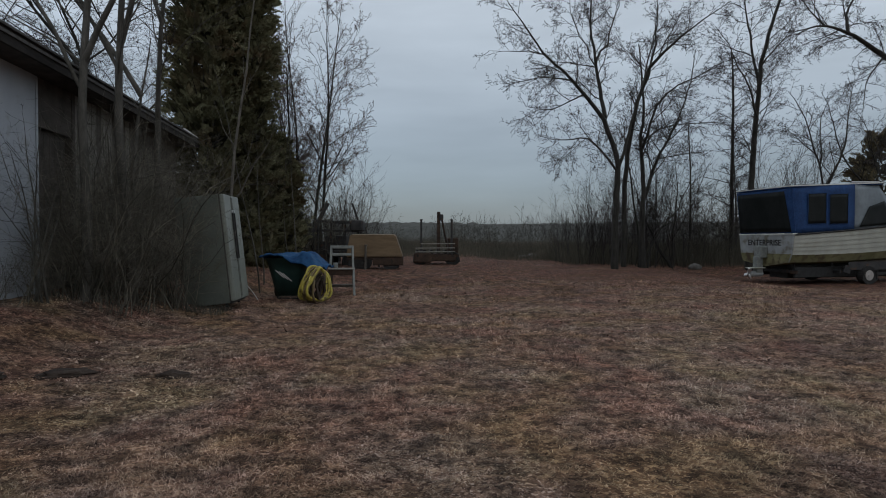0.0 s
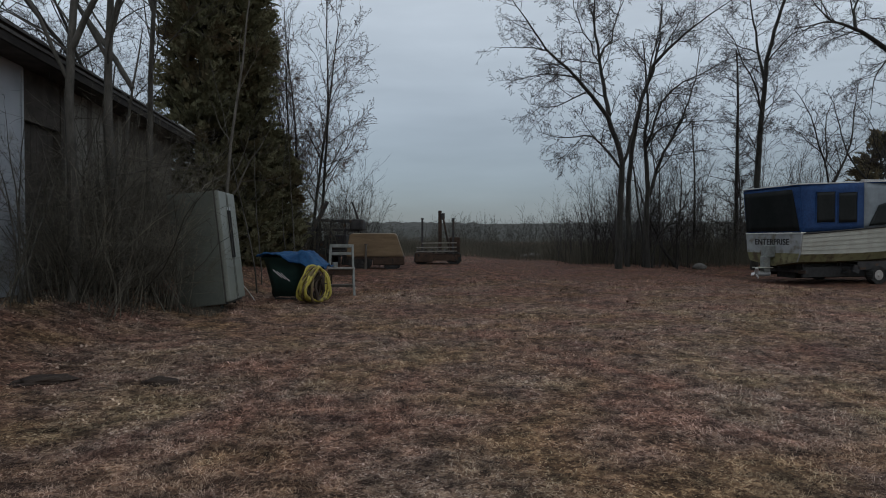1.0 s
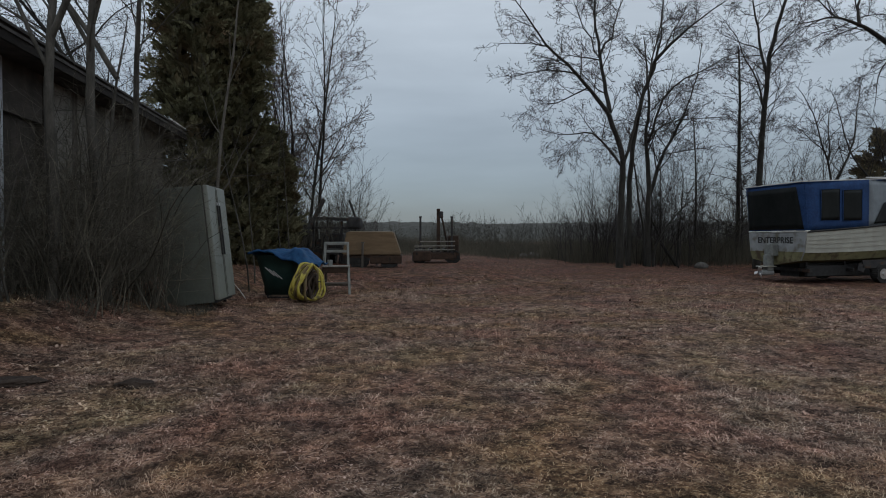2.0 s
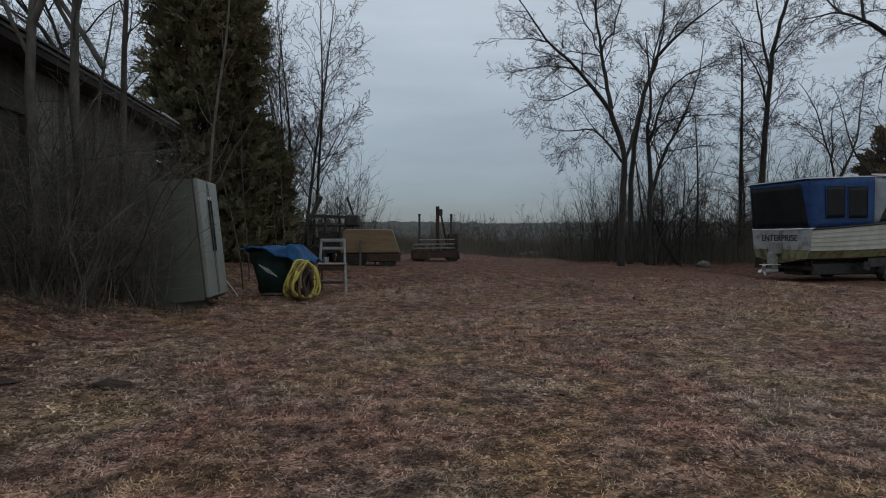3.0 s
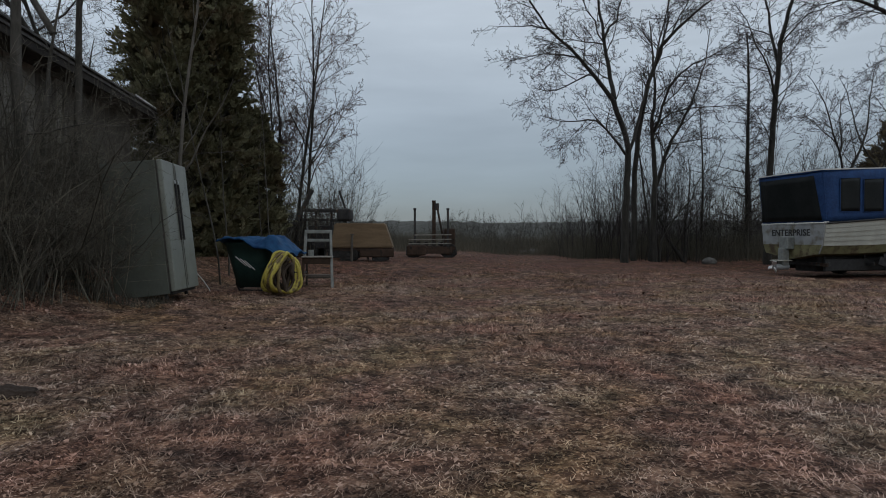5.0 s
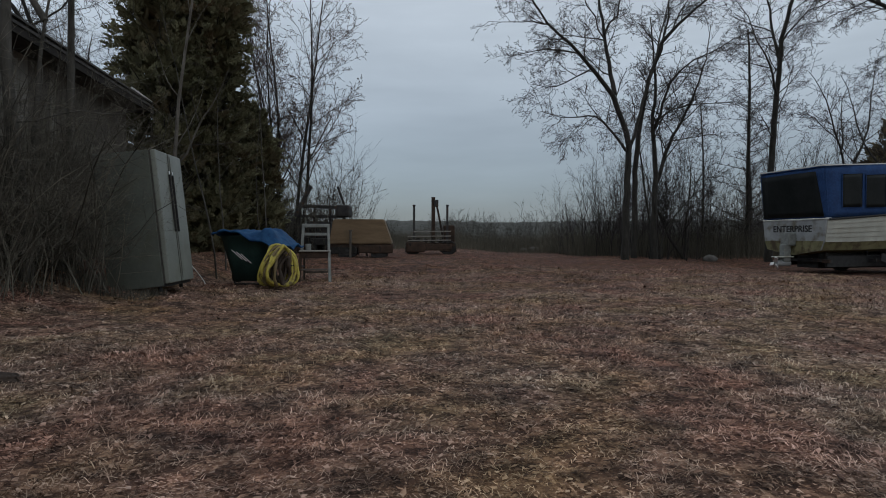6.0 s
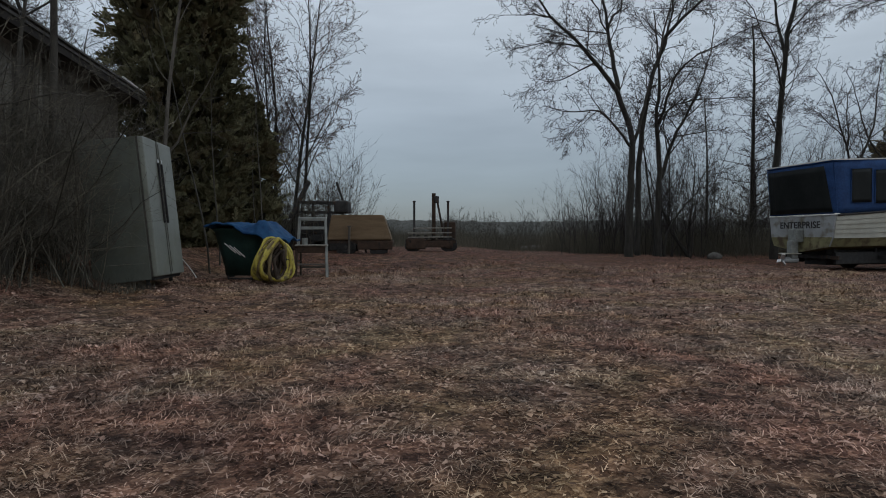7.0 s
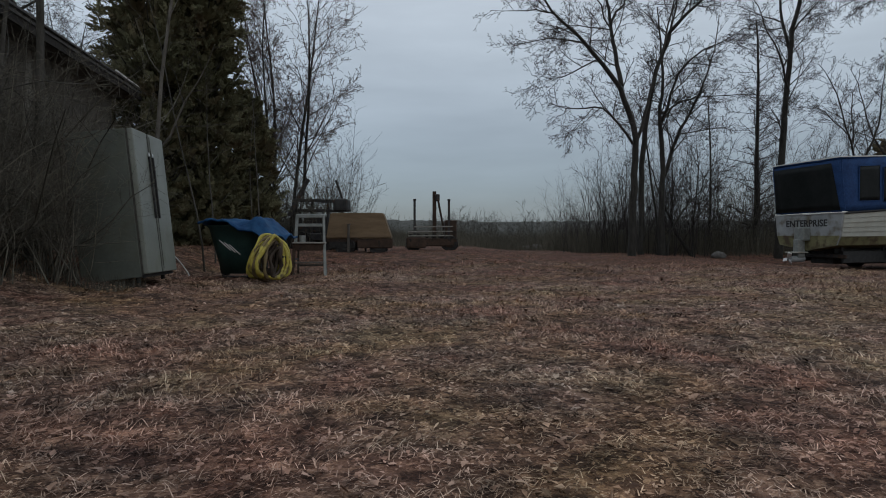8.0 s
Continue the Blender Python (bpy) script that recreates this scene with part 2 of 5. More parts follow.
def ground_material():
    """Matted leaves and grass seen from a distance: leaf-sized cells, broad damp and dry patches."""
    m = bpy.data.materials.new("leaf_litter_ground")
    m.use_nodes = True
    n, l = m.node_tree.nodes, m.node_tree.links
    b = n["Principled BSDF"]
    b.inputs["Roughness"].default_value, b.inputs["Specular IOR Level"].default_value = 0.95, 0.2
    co = n.new("ShaderNodeTexCoord")
    warp = n.new("ShaderNodeTexNoise")
    warp.inputs["Scale"].default_value, warp.inputs["Detail"].default_value = 14, 3
    l.new(co.outputs["Object"], warp.inputs[0])
    add = n.new("ShaderNodeMix")
    add.data_type, add.blend_type = "RGBA", "LINEAR_LIGHT"
    add.inputs[0].default_value = 0.05
    l.new(co.outputs["Object"], add.inputs[6])
    l.new(warp.outputs[1], add.inputs[7])
    vor = n.new("ShaderNodeTexVoronoi")
    vor.inputs["Scale"].default_value = 34
    l.new(add.outputs[2], vor.inputs[0])
    sep = n.new("ShaderNodeSeparateColor")
    l.new(vor.outputs["Color"], sep.inputs[0])
    fine = n.new("ShaderNodeTexNoise")
    fine.inputs["Scale"].default_value, fine.inputs["Detail"].default_value = 95, 4
    l.new(co.outputs["Object"], fine.inputs[0])
    mixv = n.new("ShaderNodeMath")
    mixv.operation = "MULTIPLY_ADD"
    mixv.inputs[1].default_value = 0.45
    l.new(sep.outputs[0], mixv.inputs[0])
    half = n.new("ShaderNodeMath")
    half.operation = "MULTIPLY"
    half.inputs[1].default_value = 0.62
    l.new(fine.outputs[0], half.inputs[0])
    l.new(half.outputs[0], mixv.inputs[2])
    ramp = n.new("ShaderNodeValToRGB")
    el = ramp.color_ramp.elements
    el[0].position, el[0].color = 0.18, (0.028, 0.019, 0.015, 1)
    el[1].position, el[1].color = 0.88, (0.40, 0.31, 0.225, 1)
    el.new(0.42).color = (0.095, 0.063, 0.047, 1)
    el.new(0.66).color = (0.185, 0.130, 0.095, 1)
    l.new(mixv.outputs[0], ramp.inputs[0])
    broad = n.new("ShaderNodeTexNoise")
    broad.inputs["Scale"].default_value, broad.inputs["Detail"].default_value = 0.55, 4
    l.new(co.outputs["Object"], broad.inputs[0])
    pr = n.new("ShaderNodeValToRGB")
    pe = pr.color_ramp.elements
    pe[0].position, pe[0].color = 0.36, (0.74, 0.66, 0.65, 1)
    pe[1].position, pe[1].color = 0.66, (1.26, 1.20, 1.12, 1)
    pe.new(0.46).color = (1.10, 0.92, 0.82, 1)
    pe.new(0.55).color = (0.98, 0.93, 0.89, 1)
    l.new(broad.outputs[0], pr.inputs[0])
    mx = n.new("ShaderNodeMix")
    mx.data_type, mx.blend_type = "RGBA", "MULTIPLY"
    mx.inputs[0].default_value = 0.9
    l.new(ramp.outputs[0], mx.inputs[6])
    l.new(pr.outputs[0], mx.inputs[7])
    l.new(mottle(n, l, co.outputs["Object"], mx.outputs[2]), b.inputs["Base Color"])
    bp = n.new("ShaderNodeBump")
    bp.inputs["Strength"].default_value, bp.inputs["Distance"].default_value = 1.0, 0.03
    l.new(mixv.outputs[0], bp.inputs["Height"])
    l.new(bp.outputs[0], b.inputs["Normal"])
    return m
# ---- building helpers ----
def empty(name, m, **tags):
    ob = new(name)
    ob.matrix_world = m
    ob.empty_display_size = 0.2
    return tagged(ob, **tags)


def mesh_from(name, verts, faces, materials, smooth=False, slots=None):
    me = bpy.data.meshes.new(name)
    me.from_pydata(verts, [], faces)
    for m in materials if isinstance(materials, (list, tuple)) else [materials]:
        me.materials.append(m)
    if slots is not None:
        me.polygons.foreach_set("material_index", slots)
    if smooth:
        me.polygons.foreach_set("use_smooth", [True] * len(me.polygons))
    me.update()
    return me


def mesh_quads(name, verts, quads, material):
    """A mesh from arrays of corners and four-sided faces."""
    me = bpy.data.meshes.new(name)
    me.vertices.add(len(verts))
    me.vertices.foreach_set("co", verts.astype(np.float32).ravel())
    me.loops.add(4 * len(quads))
    me.loops.foreach_set("vertex_index", quads.astype(np.int32).ravel())
    me.polygons.add(len(quads))
    me.polygons.foreach_set("loop_start", np.arange(0, 4 * len(quads), 4, dtype=np.int32))
    me.materials.append(material)
    me.update(calc_edges=True)
    return me


def part(name, bm, material, parent=None, label="", smooth=False):
    """One mesh object from a bmesh (or a mesh), under a thing or a part."""
    if isinstance(bm, bmesh.types.BMesh):
        me = bpy.data.meshes.new(name)
        bmesh.ops.recalc_face_normals(bm, faces=bm.faces)
        bm.to_mesh(me)
        bm.free()
        me.materials.append(material)
        if smooth:
            me.polygons.foreach_set("use_smooth", [True] * len(me.polygons))
    else:
        me = bm
    ob = new(name, me)
    if parent:
        ob.parent = parent
    if label:
        ob["label"] = label
    return ob


def box(x0, x1, y0, y1, z0, z1, bevel=0.0, bm=None, m=None, seg=1):
    own = bmesh.new()
    bmesh.ops.create_cube(own, size=1)
    for v in own.verts:
        v.co = Vector((x0 + (v.co.x + 0.5) * (x1 - x0), y0 + (v.co.y + 0.5) * (y1 - y0), z0 + (v.co.z + 0.5) * (z1 - z0)))
    if bevel:
        bmesh.ops.bevel(own, geom=own.edges[:], offset=bevel, segments=seg, affect="EDGES", profile=0.6)
    return merge(own, bm, m)


def merge(own, bm, m=None):
    if m is not None:
        own.transform(m)
    if bm is None:
        return own
    me = bpy.data.meshes.new("tmp")
    own.to_mesh(me)
    own.free()
    bm.from_mesh(me)
    bpy.data.meshes.remove(me)
    return bm


def rod(a, b, r0, r1=None, n=8, bm=None):
    a, b = Vector(a), Vector(b)
    own = bmesh.new()
    bmesh.ops.create_cone(own, cap_ends=True, segments=n, radius1=r0, radius2=r0 if r1 is None else r1, depth=(b - a).length)
    turn = (b - a).to_track_quat("Z", "Y").to_matrix().to_4x4()
    own.transform(Matrix.Translation((a + b) / 2) @ turn)
    return merge(own, bm)


def bar(a, b, w, h, bm=None, bevel=0.0):
    """A straight bar of rectangular section w x h from a to b."""
    a, b = Vector(a), Vector(b)
    own = box(-w / 2, w / 2, -h / 2, h / 2, -(b - a).length / 2, (b - a).length / 2, bevel)
    turn = (b - a).to_track_quat("Z", "Y").to_matrix().to_4x4()
    own.transform(Matrix.Translation((a + b) / 2) @ turn)
    return merge(own, bm)


def tube(verts, faces, pts, rads, n):
    """Adds a tapered tube along pts to the lists verts, faces."""
    base = len(verts)
    last = len(pts) - 1
    for i, p in enumerate(pts):
        d = (pts[min(i + 1, last)] - pts[max(i - 1, 0)])
        if d.length < 1e-9:
            d = Vector((0, 0, 1))
        d.normalize()
        u = d.cross(Vector((0.31, 0.95, 0.05)))
        if u.length < 0.05:
            u = d.cross(Vector((1, 0, 0)))
        u.normalize()
        v = d.cross(u)
        for k in range(n):
            a = 2 * math.pi * k / n
            verts.append(p + u * (math.cos(a) * rads[i]) + v * (math.sin(a) * rads[i]))
    for i in range(last):
        for k in range(n):
            k2 = (k + 1) % n
            faces.append((base + i * n + k, base + i * n + k2, base + (i + 1) * n + k2, base + (i + 1) * n + k))


def smoothstep(a, b, x):
    s = min(1.0, max(0.0, (x - a) / (b - a)))
    return s * s * (3 - 2 * s)


def ground_z(x, y):
    """Height of the ground: a bank towards the shed, a rise under the trailers, a dip under the boat, small lumps."""
    z = 0.05 * smoothstep(-2.0, -3.6, x) + 0.40 * smoothstep(-3.45, -5.0, x) * smoothstep(22, 14, y)
    z += 0.22 * smoothstep(14.0, 18.5, y) * smoothstep(4.0, 1.0, x)
    z -= 0.30 * smoothstep(7.5, 11.0, x) * smoothstep(12, 17, y) * smoothstep(30, 22, y)
    z += 0.03 * noise.noise((x * 0.35, y * 0.35, 0.3)) + 0.014 * noise.noise((x * 1.7, y * 1.7, 4.0)) + 0.010 * noise.noise((x * 5.0, y * 5.0, 2.0)) * smoothstep(14, 8, y)
    return z


class Branching:
    """Grows a leafless woody plant: trunk and limbs in one list, twigs in another."""

    def __init__(self, seed, spec):
        self.r = random.Random(seed)
        self.s = spec
        self.wood = ([], [])
        self.twig = ([], [])
        self.paths = []

    def grow(self, p, d, length, rad, level):
        r, s = self.r, self.s
        n = max(2, int(s["segs"][level]))
        pts, rads = [p.copy()], [rad]
        step = length / n
        end = rad * s["taper"][level]
        d = d.normalized()
        dirs = [d.copy()]
        for i in range(n):
            w = s["wiggle"][level]
            d = d + Vector((r.gauss(0, w), r.gauss(0, w), r.gauss(0, w) + s["lift"][level]))
            d.normalize()
            p = p + d * step
            pts.append(p)
            dirs.append(d.copy())
            rads.append(rad + (end - rad) * (i + 1) / n)
        thick = level < s["wood_levels"]
        tube(*(self.wood if thick else self.twig), pts, rads, s["sides"][level])
        if level == 0:
            self.paths.append(pts)
        if level + 1 < len(s["segs"]):
            kids = s["kids"][level]
            kids = max(1, int(kids * (length / s["ref"][level]) + r.random()))
            for k in range(kids):
                f = s["first"][level] + (1 - s["first"][level]) * (k + r.random()) / kids
                f = min(f, 0.99)
                i = min(int(f * n), n - 1)
                q = pts[i].lerp(pts[i + 1], f * n - i)
                d0 = dirs[i]
                side = d0.cross(Vector((r.gauss(0, 1), r.gauss(0, 1), r.gauss(0, 1))))
                if side.length < 1e-3:
                    continue
                side.normalize()
                a = radians(s["angle"][level] + r.gauss(0, 9))
                nd = d0 * math.cos(a) + side * math.sin(a)
                ln = s["length"][level] * length * (1.08 - s["fall"][level] * f) * r.uniform(0.65, 1.2)
                rr = rads[i] * s["thin"][level] * r.uniform(0.8, 1.0)
                self.grow(q, nd, ln, max(rr, s["min_r"]), level + 1)

    def limb(self, guide, r0, r1, first=0.10, per_metre=2.8, longest=1.9):
        """A main limb that bends smoothly through a few guide points and bears side branches."""
        r, s = self.r, self.s
        g = [Vector(p) for p in guide]
        g = [2 * g[0] - g[1]] + g + [2 * g[-1] - g[-2]]
        pts = []
        for a, b, c, d in zip(g, g[1:], g[2:], g[3:]):
            n = max(3, int((c - b).length / 0.42))
            for i in range(n):
                u = i / n
                q = 0.5 * (2 * b + (c - a) * u + (2 * a - 5 * b + 4 * c - d) * u * u + (3 * b - 3 * c + d - a) * u ** 3)
                k = (0.02 if r0 > 0.06 else 0.045) if pts else 0.0
                pts.append(q + Vector((r.gauss(0, k), r.gauss(0, k), r.gauss(0, k * 0.5))))
        pts.append(g[-2])
        last = len(pts) - 1
        rads = [r0 + (r1 - r0) * (i / last) ** 0.85 for i in range(last + 1)]
        tube(*self.wood, pts, rads, 8 if r0 > 0.06 else 6)
        self.paths.append(pts)
        length = sum((b - a).length for a, b in zip(pts, pts[1:]))
        kids = int(per_metre * length * (1 - first)) + 1
        for k in range(kids):
            f = first + (1 - first) * (k + r.random()) / kids
            i = min(int(f * last), last - 1)
            q = pts[i].lerp(pts[i + 1], f * last - i)
            d0 = (pts[i + 1] - pts[i]).normalized()
            side = d0.cross(Vector((r.gauss(0, 1), r.gauss(0, 1), r.gauss(0, 1)))).normalized()
            a = radians(s["angle"][0] + r.gauss(0, 10))
            ln = longest * r.uniform(0.45, 1.1) * (1.15 - 0.55 * f)
            self.grow(q, d0 * math.cos(a) + side * math.sin(a), ln, max(s["min_r"] * 1.6, min(rads[i] * 0.5, 0.011 * ln + 0.006)), 1)

    def on_stem(self, z, k=0):
        """The point of the k-th main stem at height z."""
        pts = self.paths[k]
        for a, b in zip(pts, pts[1:]):
            if a.z <= z <= b.z:
                return a.lerp(b, (z - a.z) / (b.z - a.z))
        return pts[-1]

    def finish(self, name, m, bark, twigs, label, group="", category="tree"):
        thing = empty(name, m, label=label, category=category, group=group)
        part("trunk", mesh_from("trunk", *self.wood, bark, smooth=True), None, thing)
        if self.twig[0]:
            part("crown", mesh_from("crown", *self.twig, twigs), None, thing)
        return thing


SPEC = dict(segs=(9, 7, 5, 4, 3), sides=(9, 6, 4, 3, 3), taper=(0.35, 0.3, 0.35, 0.4, 0.5), wiggle=(0.05, 0.09, 0.12, 0.15, 0.18),
            lift=(0.02, 0.03, 0.02, 0.01, 0.0), kids=(9, 8, 7, 6), ref=(8, 3.5, 1.5, 0.6), first=(0.3, 0.2, 0.15, 0.1),
            angle=(42, 42, 45, 48), length=(0.46, 0.42, 0.42, 0.5), fall=(0.45, 0.45, 0.4, 0.3), thin=(0.5, 0.5, 0.5, 0.6), min_r=0.0035, wood_levels=2)


def spec(**changes):
    s = dict(SPEC)
    s.update(changes)
    return s
# ---- ground ----
def build_ground():
    xs = sorted(set(round(v, 2) for v in [-600, -400, -250, -160, -100, -70, -50, -36, -28] + [i * 0.4 - 20 for i in range(101)] + [i * 0.1 - 5 for i in range(101)] + [24, 28, 36, 50, 70, 100, 160, 250, 400, 600]))
    ys = sorted(set(round(v, 2) for v in [-60, -30, -15, -8] + [i * 0.4 - 4 for i in range(116)] + [i * 0.1 + 1.5 for i in range(96)] + [48, 56, 68, 85, 110, 150, 210, 300, 420, 700, 1200]))
    verts = [(x, y, ground_z(x, y)) for y in ys for x in xs]
    nx = len(xs)
    faces = [(j * nx + i, j * nx + i + 1, (j + 1) * nx + i + 1, (j + 1) * nx + i) for j in range(len(ys) - 1) for i in range(nx - 1)]
    g = part("ground", mesh_from("ground", verts, faces, GROUND, smooth=True), None)
    return tagged(g, "trampled dead grass and brown leaf litter over bare soil", "ground", kind="structure")


GROUND = ground_material()
build_ground()


def scatter_leaves():
    """Curled dead leaves, thick and small-grained near the path, thinning out with distance."""
    r = random.Random(5)
    verts, faces = [], []
    for _ in range(150000):
        y = 2.3 * math.exp(2.45 * r.random() ** 0.9)
        if r.random() < 0.08:
            y = r.uniform(-4, 4)
        x = r.uniform(-1, 1) * max(4.5, 0.80 * y + 0.8)
        if noise.noise((x * 0.6, y * 0.6, 9.0)) + r.random() * 1.3 < 0.15 or x < -5.2:
            continue
        z = ground_z(x, y) + r.uniform(0.002, 0.016)
        a = r.uniform(0, 6.283)
        s = (0.0028 + 0.0024 * min(max(y, 2.3), 8.0)) * (0.45 + 0.95 * r.random() ** 2.0)
        w = s * r.uniform(0.3, 0.9)
        ca, sa = math.cos(a), math.sin(a)
        tilt, curl = r.gauss(0, 0.38), r.uniform(-0.1, 0.7)
        b = len(verts)
        for u, v, h in ((-s, r.uniform(-0.3, 0.3) * w, 0.0), (r.uniform(-0.45, 0.5) * s, -w, curl * w), (r.uniform(-0.45, 0.5) * s, w * r.uniform(0.5, 1.2), curl * w), (s * r.uniform(0.6, 1.1), r.uniform(-0.5, 0.5) * w, curl * s * 0.4)):
            verts.append((x + ca * u - sa * v, y + sa * u + ca * v, z + h + tilt * u * 0.7 + 0.3 * abs(tilt) * s))
        faces += [(b, b + 1, b + 2), (b + 1, b + 3, b + 2)]
    ob = part("leaf_litter", mesh_from("leaf_litter", verts, faces, LITTER), None)
    tagged(ob, "brown and tan fallen leaves strewn over the ground", "leaves", kind="stuff")


def scatter_grass():
    """Flattened dry grass blades in tufts."""
    r = random.Random(8)
    verts, faces = [], []
    for _ in range(27000):
        y = 2.2 * math.exp(2.0 * r.random() ** 1.25)
        x = r.uniform(-1, 1) * (0.80 * y + 0.8)
        thick = noise.noise((x * 0.45, y * 0.45, 21.0)) + 0.5 * noise.noise((x * 2.1, y * 2.1, 3.0)) + 0.25 * smoothstep(0.0, 1.2, x) * smoothstep(9.0, 5.0, y)
        if x < -5.0 or thick < -0.22 * (1 if r.random() < 0.8 else 9):
            continue
        lay = 5.0 * noise.noise((x * 0.9, y * 0.9, 31.0)) + r.gauss(0, 1.2)
        stand = smoothstep(-0.1, 0.5, thick)
        for _ in range(r.randint(5, 11)):
            px, py = x + r.gauss(0, 0.03 + 0.002 * y), y + r.gauss(0, 0.03 + 0.002 * y)
            a = lay + r.gauss(0, 1.0)
            ln, w = r.uniform(0.014, 0.044) * (0.42 + 0.14 * y), r.uniform(0.0010, 0.0021) * (0.25 + 0.18 * y)
            up = r.uniform(0.05, 0.7 + 0.9 * stand)
            z = ground_z(px, py)
            dx, dy = math.cos(a), math.sin(a)
            b = len(verts)
            for f, ww in ((0, 1.0), (0.55, 0.8)):
                h = z + 0.003 + ln * up * (f - 0.5 * f * f)
                verts.append((px + dx * ln * f - dy * w * ww, py + dy * ln * f + dx * w * ww, h))
                verts.append((px + dx * ln * f + dy * w * ww, py + dy * ln * f - dx * w * ww, h))
            verts.append((px + dx * ln, py + dy * ln, z + 0.003 + ln * up * 0.5))
            faces += [(b, b + 1, b + 3, b + 2), (b + 2, b + 3, b + 4)]
    ob = part("dry_grass", mesh_from("dry_grass", verts, faces, STRAW), None)
    tagged(ob, "matted straw-coloured dead grass in short tufts", "grass", kind="stuff")


scatter_leaves()
scatter_grass()


def build_mound(x, y, w, d, h, seed, label):
    """A low clod of dark earth and matted leaves."""
    bm = bmesh.new()
    bmesh.ops.create_icosphere(bm, subdivisions=4, radius=1)
    for v in bm.verts:
        k = 1 + 0.35 * noise.noise(v.co * 1.6 + Vector((seed, 0, 0))) + 0.16 * noise.noise(v.co * 6)
        v.co = Vector((v.co.x * w, v.co.y * d, v.co.z * h)) * k
    ob = part("earth_clod", bm, EARTH, None, smooth=True)
    ob.matrix_world = pose(x, y, ground_z(x, y) + h * 0.15, 0, 0, 17 * seed)
    tagged(ob, label, "clod", "clods of earth")


build_mound(-2.35, 5.11, 0.14, 0.075, 0.05, 1, "small dark clod of earth and matted leaves")
build_mound(-3.25, 5.05, 0.20, 0.14, 0.042, 2, "low dark patch of dug earth")
build_mound(-3.75, 4.72, 0.20, 0.12, 0.04, 3, "low dark patch of dug earth")


# ---- shed ----
def build_shed():
    m = pose(-5.57, 8.15, 0, 0, 0, 7.6)
    shed = empty("shed", m, label="low grey-painted shed with a dark doorway and shallow shingled roof", category="shed")
    top, far = 3.43, 6.05
    part("wall", box(-0.12, 0, -14, 0.0, -0.2, top), SIDING, shed, "blue-grey painted siding")
    for k in range(11):
        y = -0.01 - 1.22 * k
        part("batten", box(0.002, 0.016, y - 0.045, y, 0.1, top - 0.02, 0.003), SIDING, shed)
    # dark doorway with a door standing inside
    part("door_header", box(-0.12, 0, 0.0, 0.95, 2.75, top), SOFFIT, shed, "dark brown header board")
    door = part("door", box(-0.16, -0.10, 0.02, 0.93, 0.2, 2.75, 0.004), SOFFIT, shed, "dark brown closed plank door")
    for k in range(6):
        y = 0.03 + k * 0.15
        part("plank", box(-0.098, -0.084, y, y + 0.142, 0.22, 2.73, 0.003), SOFFIT, door)
    part("jamb", box(-0.12, 0.015, 0.95, 1.04, 0, top), SOFFIT, shed)
    # dark board colour stands for the shade behind the thicket
    back = part("wall", box(-0.12, -0.02, 1.04, far, -0.2, top), WOOD_DARK, shed, "board wall coloured dark for the thicket's shade")
    r = random.Random(3)
    y = 1.05
    k = 0
    while y < far - 0.05:
        w = r.uniform(0.17, 0.22)
        pale = k in (0, 1, 2, 3, 5, 6, 10)
        part("board", box(-0.02, 0.004 + r.uniform(0, 0.008), y, min(y + w - 0.008, far), 0.05, top - 0.01, 0.003), WOOD_GREY if pale else WOOD_DARK, back, "greyed pale board" if pale else "")
        y += w
        k += 1
    part("wall", box(-7, -0.12, far - 0.12, far, -0.2, top), WOOD_DARK, shed, "end wall in the same dark colour")
    part("wall", box(-7.1, -7, -14, far, -0.2, top), SIDING, shed)
    part("wall", box(-7, -0.12, -14, -13.9, -0.2, top), SIDING, shed)
    part("soffit", box(-0.12, 0.42, -14.2, far + 0.25, top, top + 0.03), SOFFIT, shed, "dark stained soffit boards")
    part("fascia", box(0.42, 0.46, -14.2, far + 0.25, top - 0.03, top + 0.16, 0.004), FASCIA, shed, "dark brown fascia board")
    # roof: two shallow slopes in courses of shingles
    rise = math.tan(radians(14))
    ridge = top + 0.12 + 4.05 * rise
    deck = bmesh.new()
    ends = []
    for y in (-14.25, far + 0.25):
        ends.append([deck.verts.new((x, y, z)) for x, z in ((0.48, top + 0.12), (-3.55, ridge - 0.01), (-7.58, top + 0.12), (-7.58, top + 0.08), (-3.55, ridge - 0.06), (0.48, top + 0.08))])
    deck.faces.new(ends[0]), deck.faces.new(ends[1][::-1])
    for i in range(6):
        j = (i + 1) % 6
        deck.faces.new((ends[0][i], ends[0][j], ends[1][j], ends[1][i]))
    roof = part("roof", deck, SHINGLE, shed, "dark asphalt shingle roof")
    for side in (0, 1):
        for c in range(18):
            course = bmesh.new()
            x0 = 0.50 - c * 0.225
            x1 = x0 - 0.25
            z0 = top + 0.17 + (0.50 - x0) * rise
            z1 = z0 + 0.25 * rise
            if side:
                x0, x1 = -7.1 - x0, -7.1 - x1
            a = [(x0, -14.3, z0 + 0.012), (x0, far + 0.3, z0 + 0.012), (x1, far + 0.3, z1), (x1, -14.3, z1)]
            lo = [(p[0], p[1], p[2] - 0.03) for p in a]
            vs = [course.verts.new(p) for p in a + lo]
            for f in ((0, 1, 2, 3), (7, 6, 5, 4), (0, 4, 5, 1), (1, 5, 6, 2), (2, 6, 7, 3), (3, 7, 4, 0)):
                course.faces.new([vs[i] for i in f])
            part("shingle_course", course, SHINGLE, roof)
    pk = top + 0.15 + 4.0 * rise
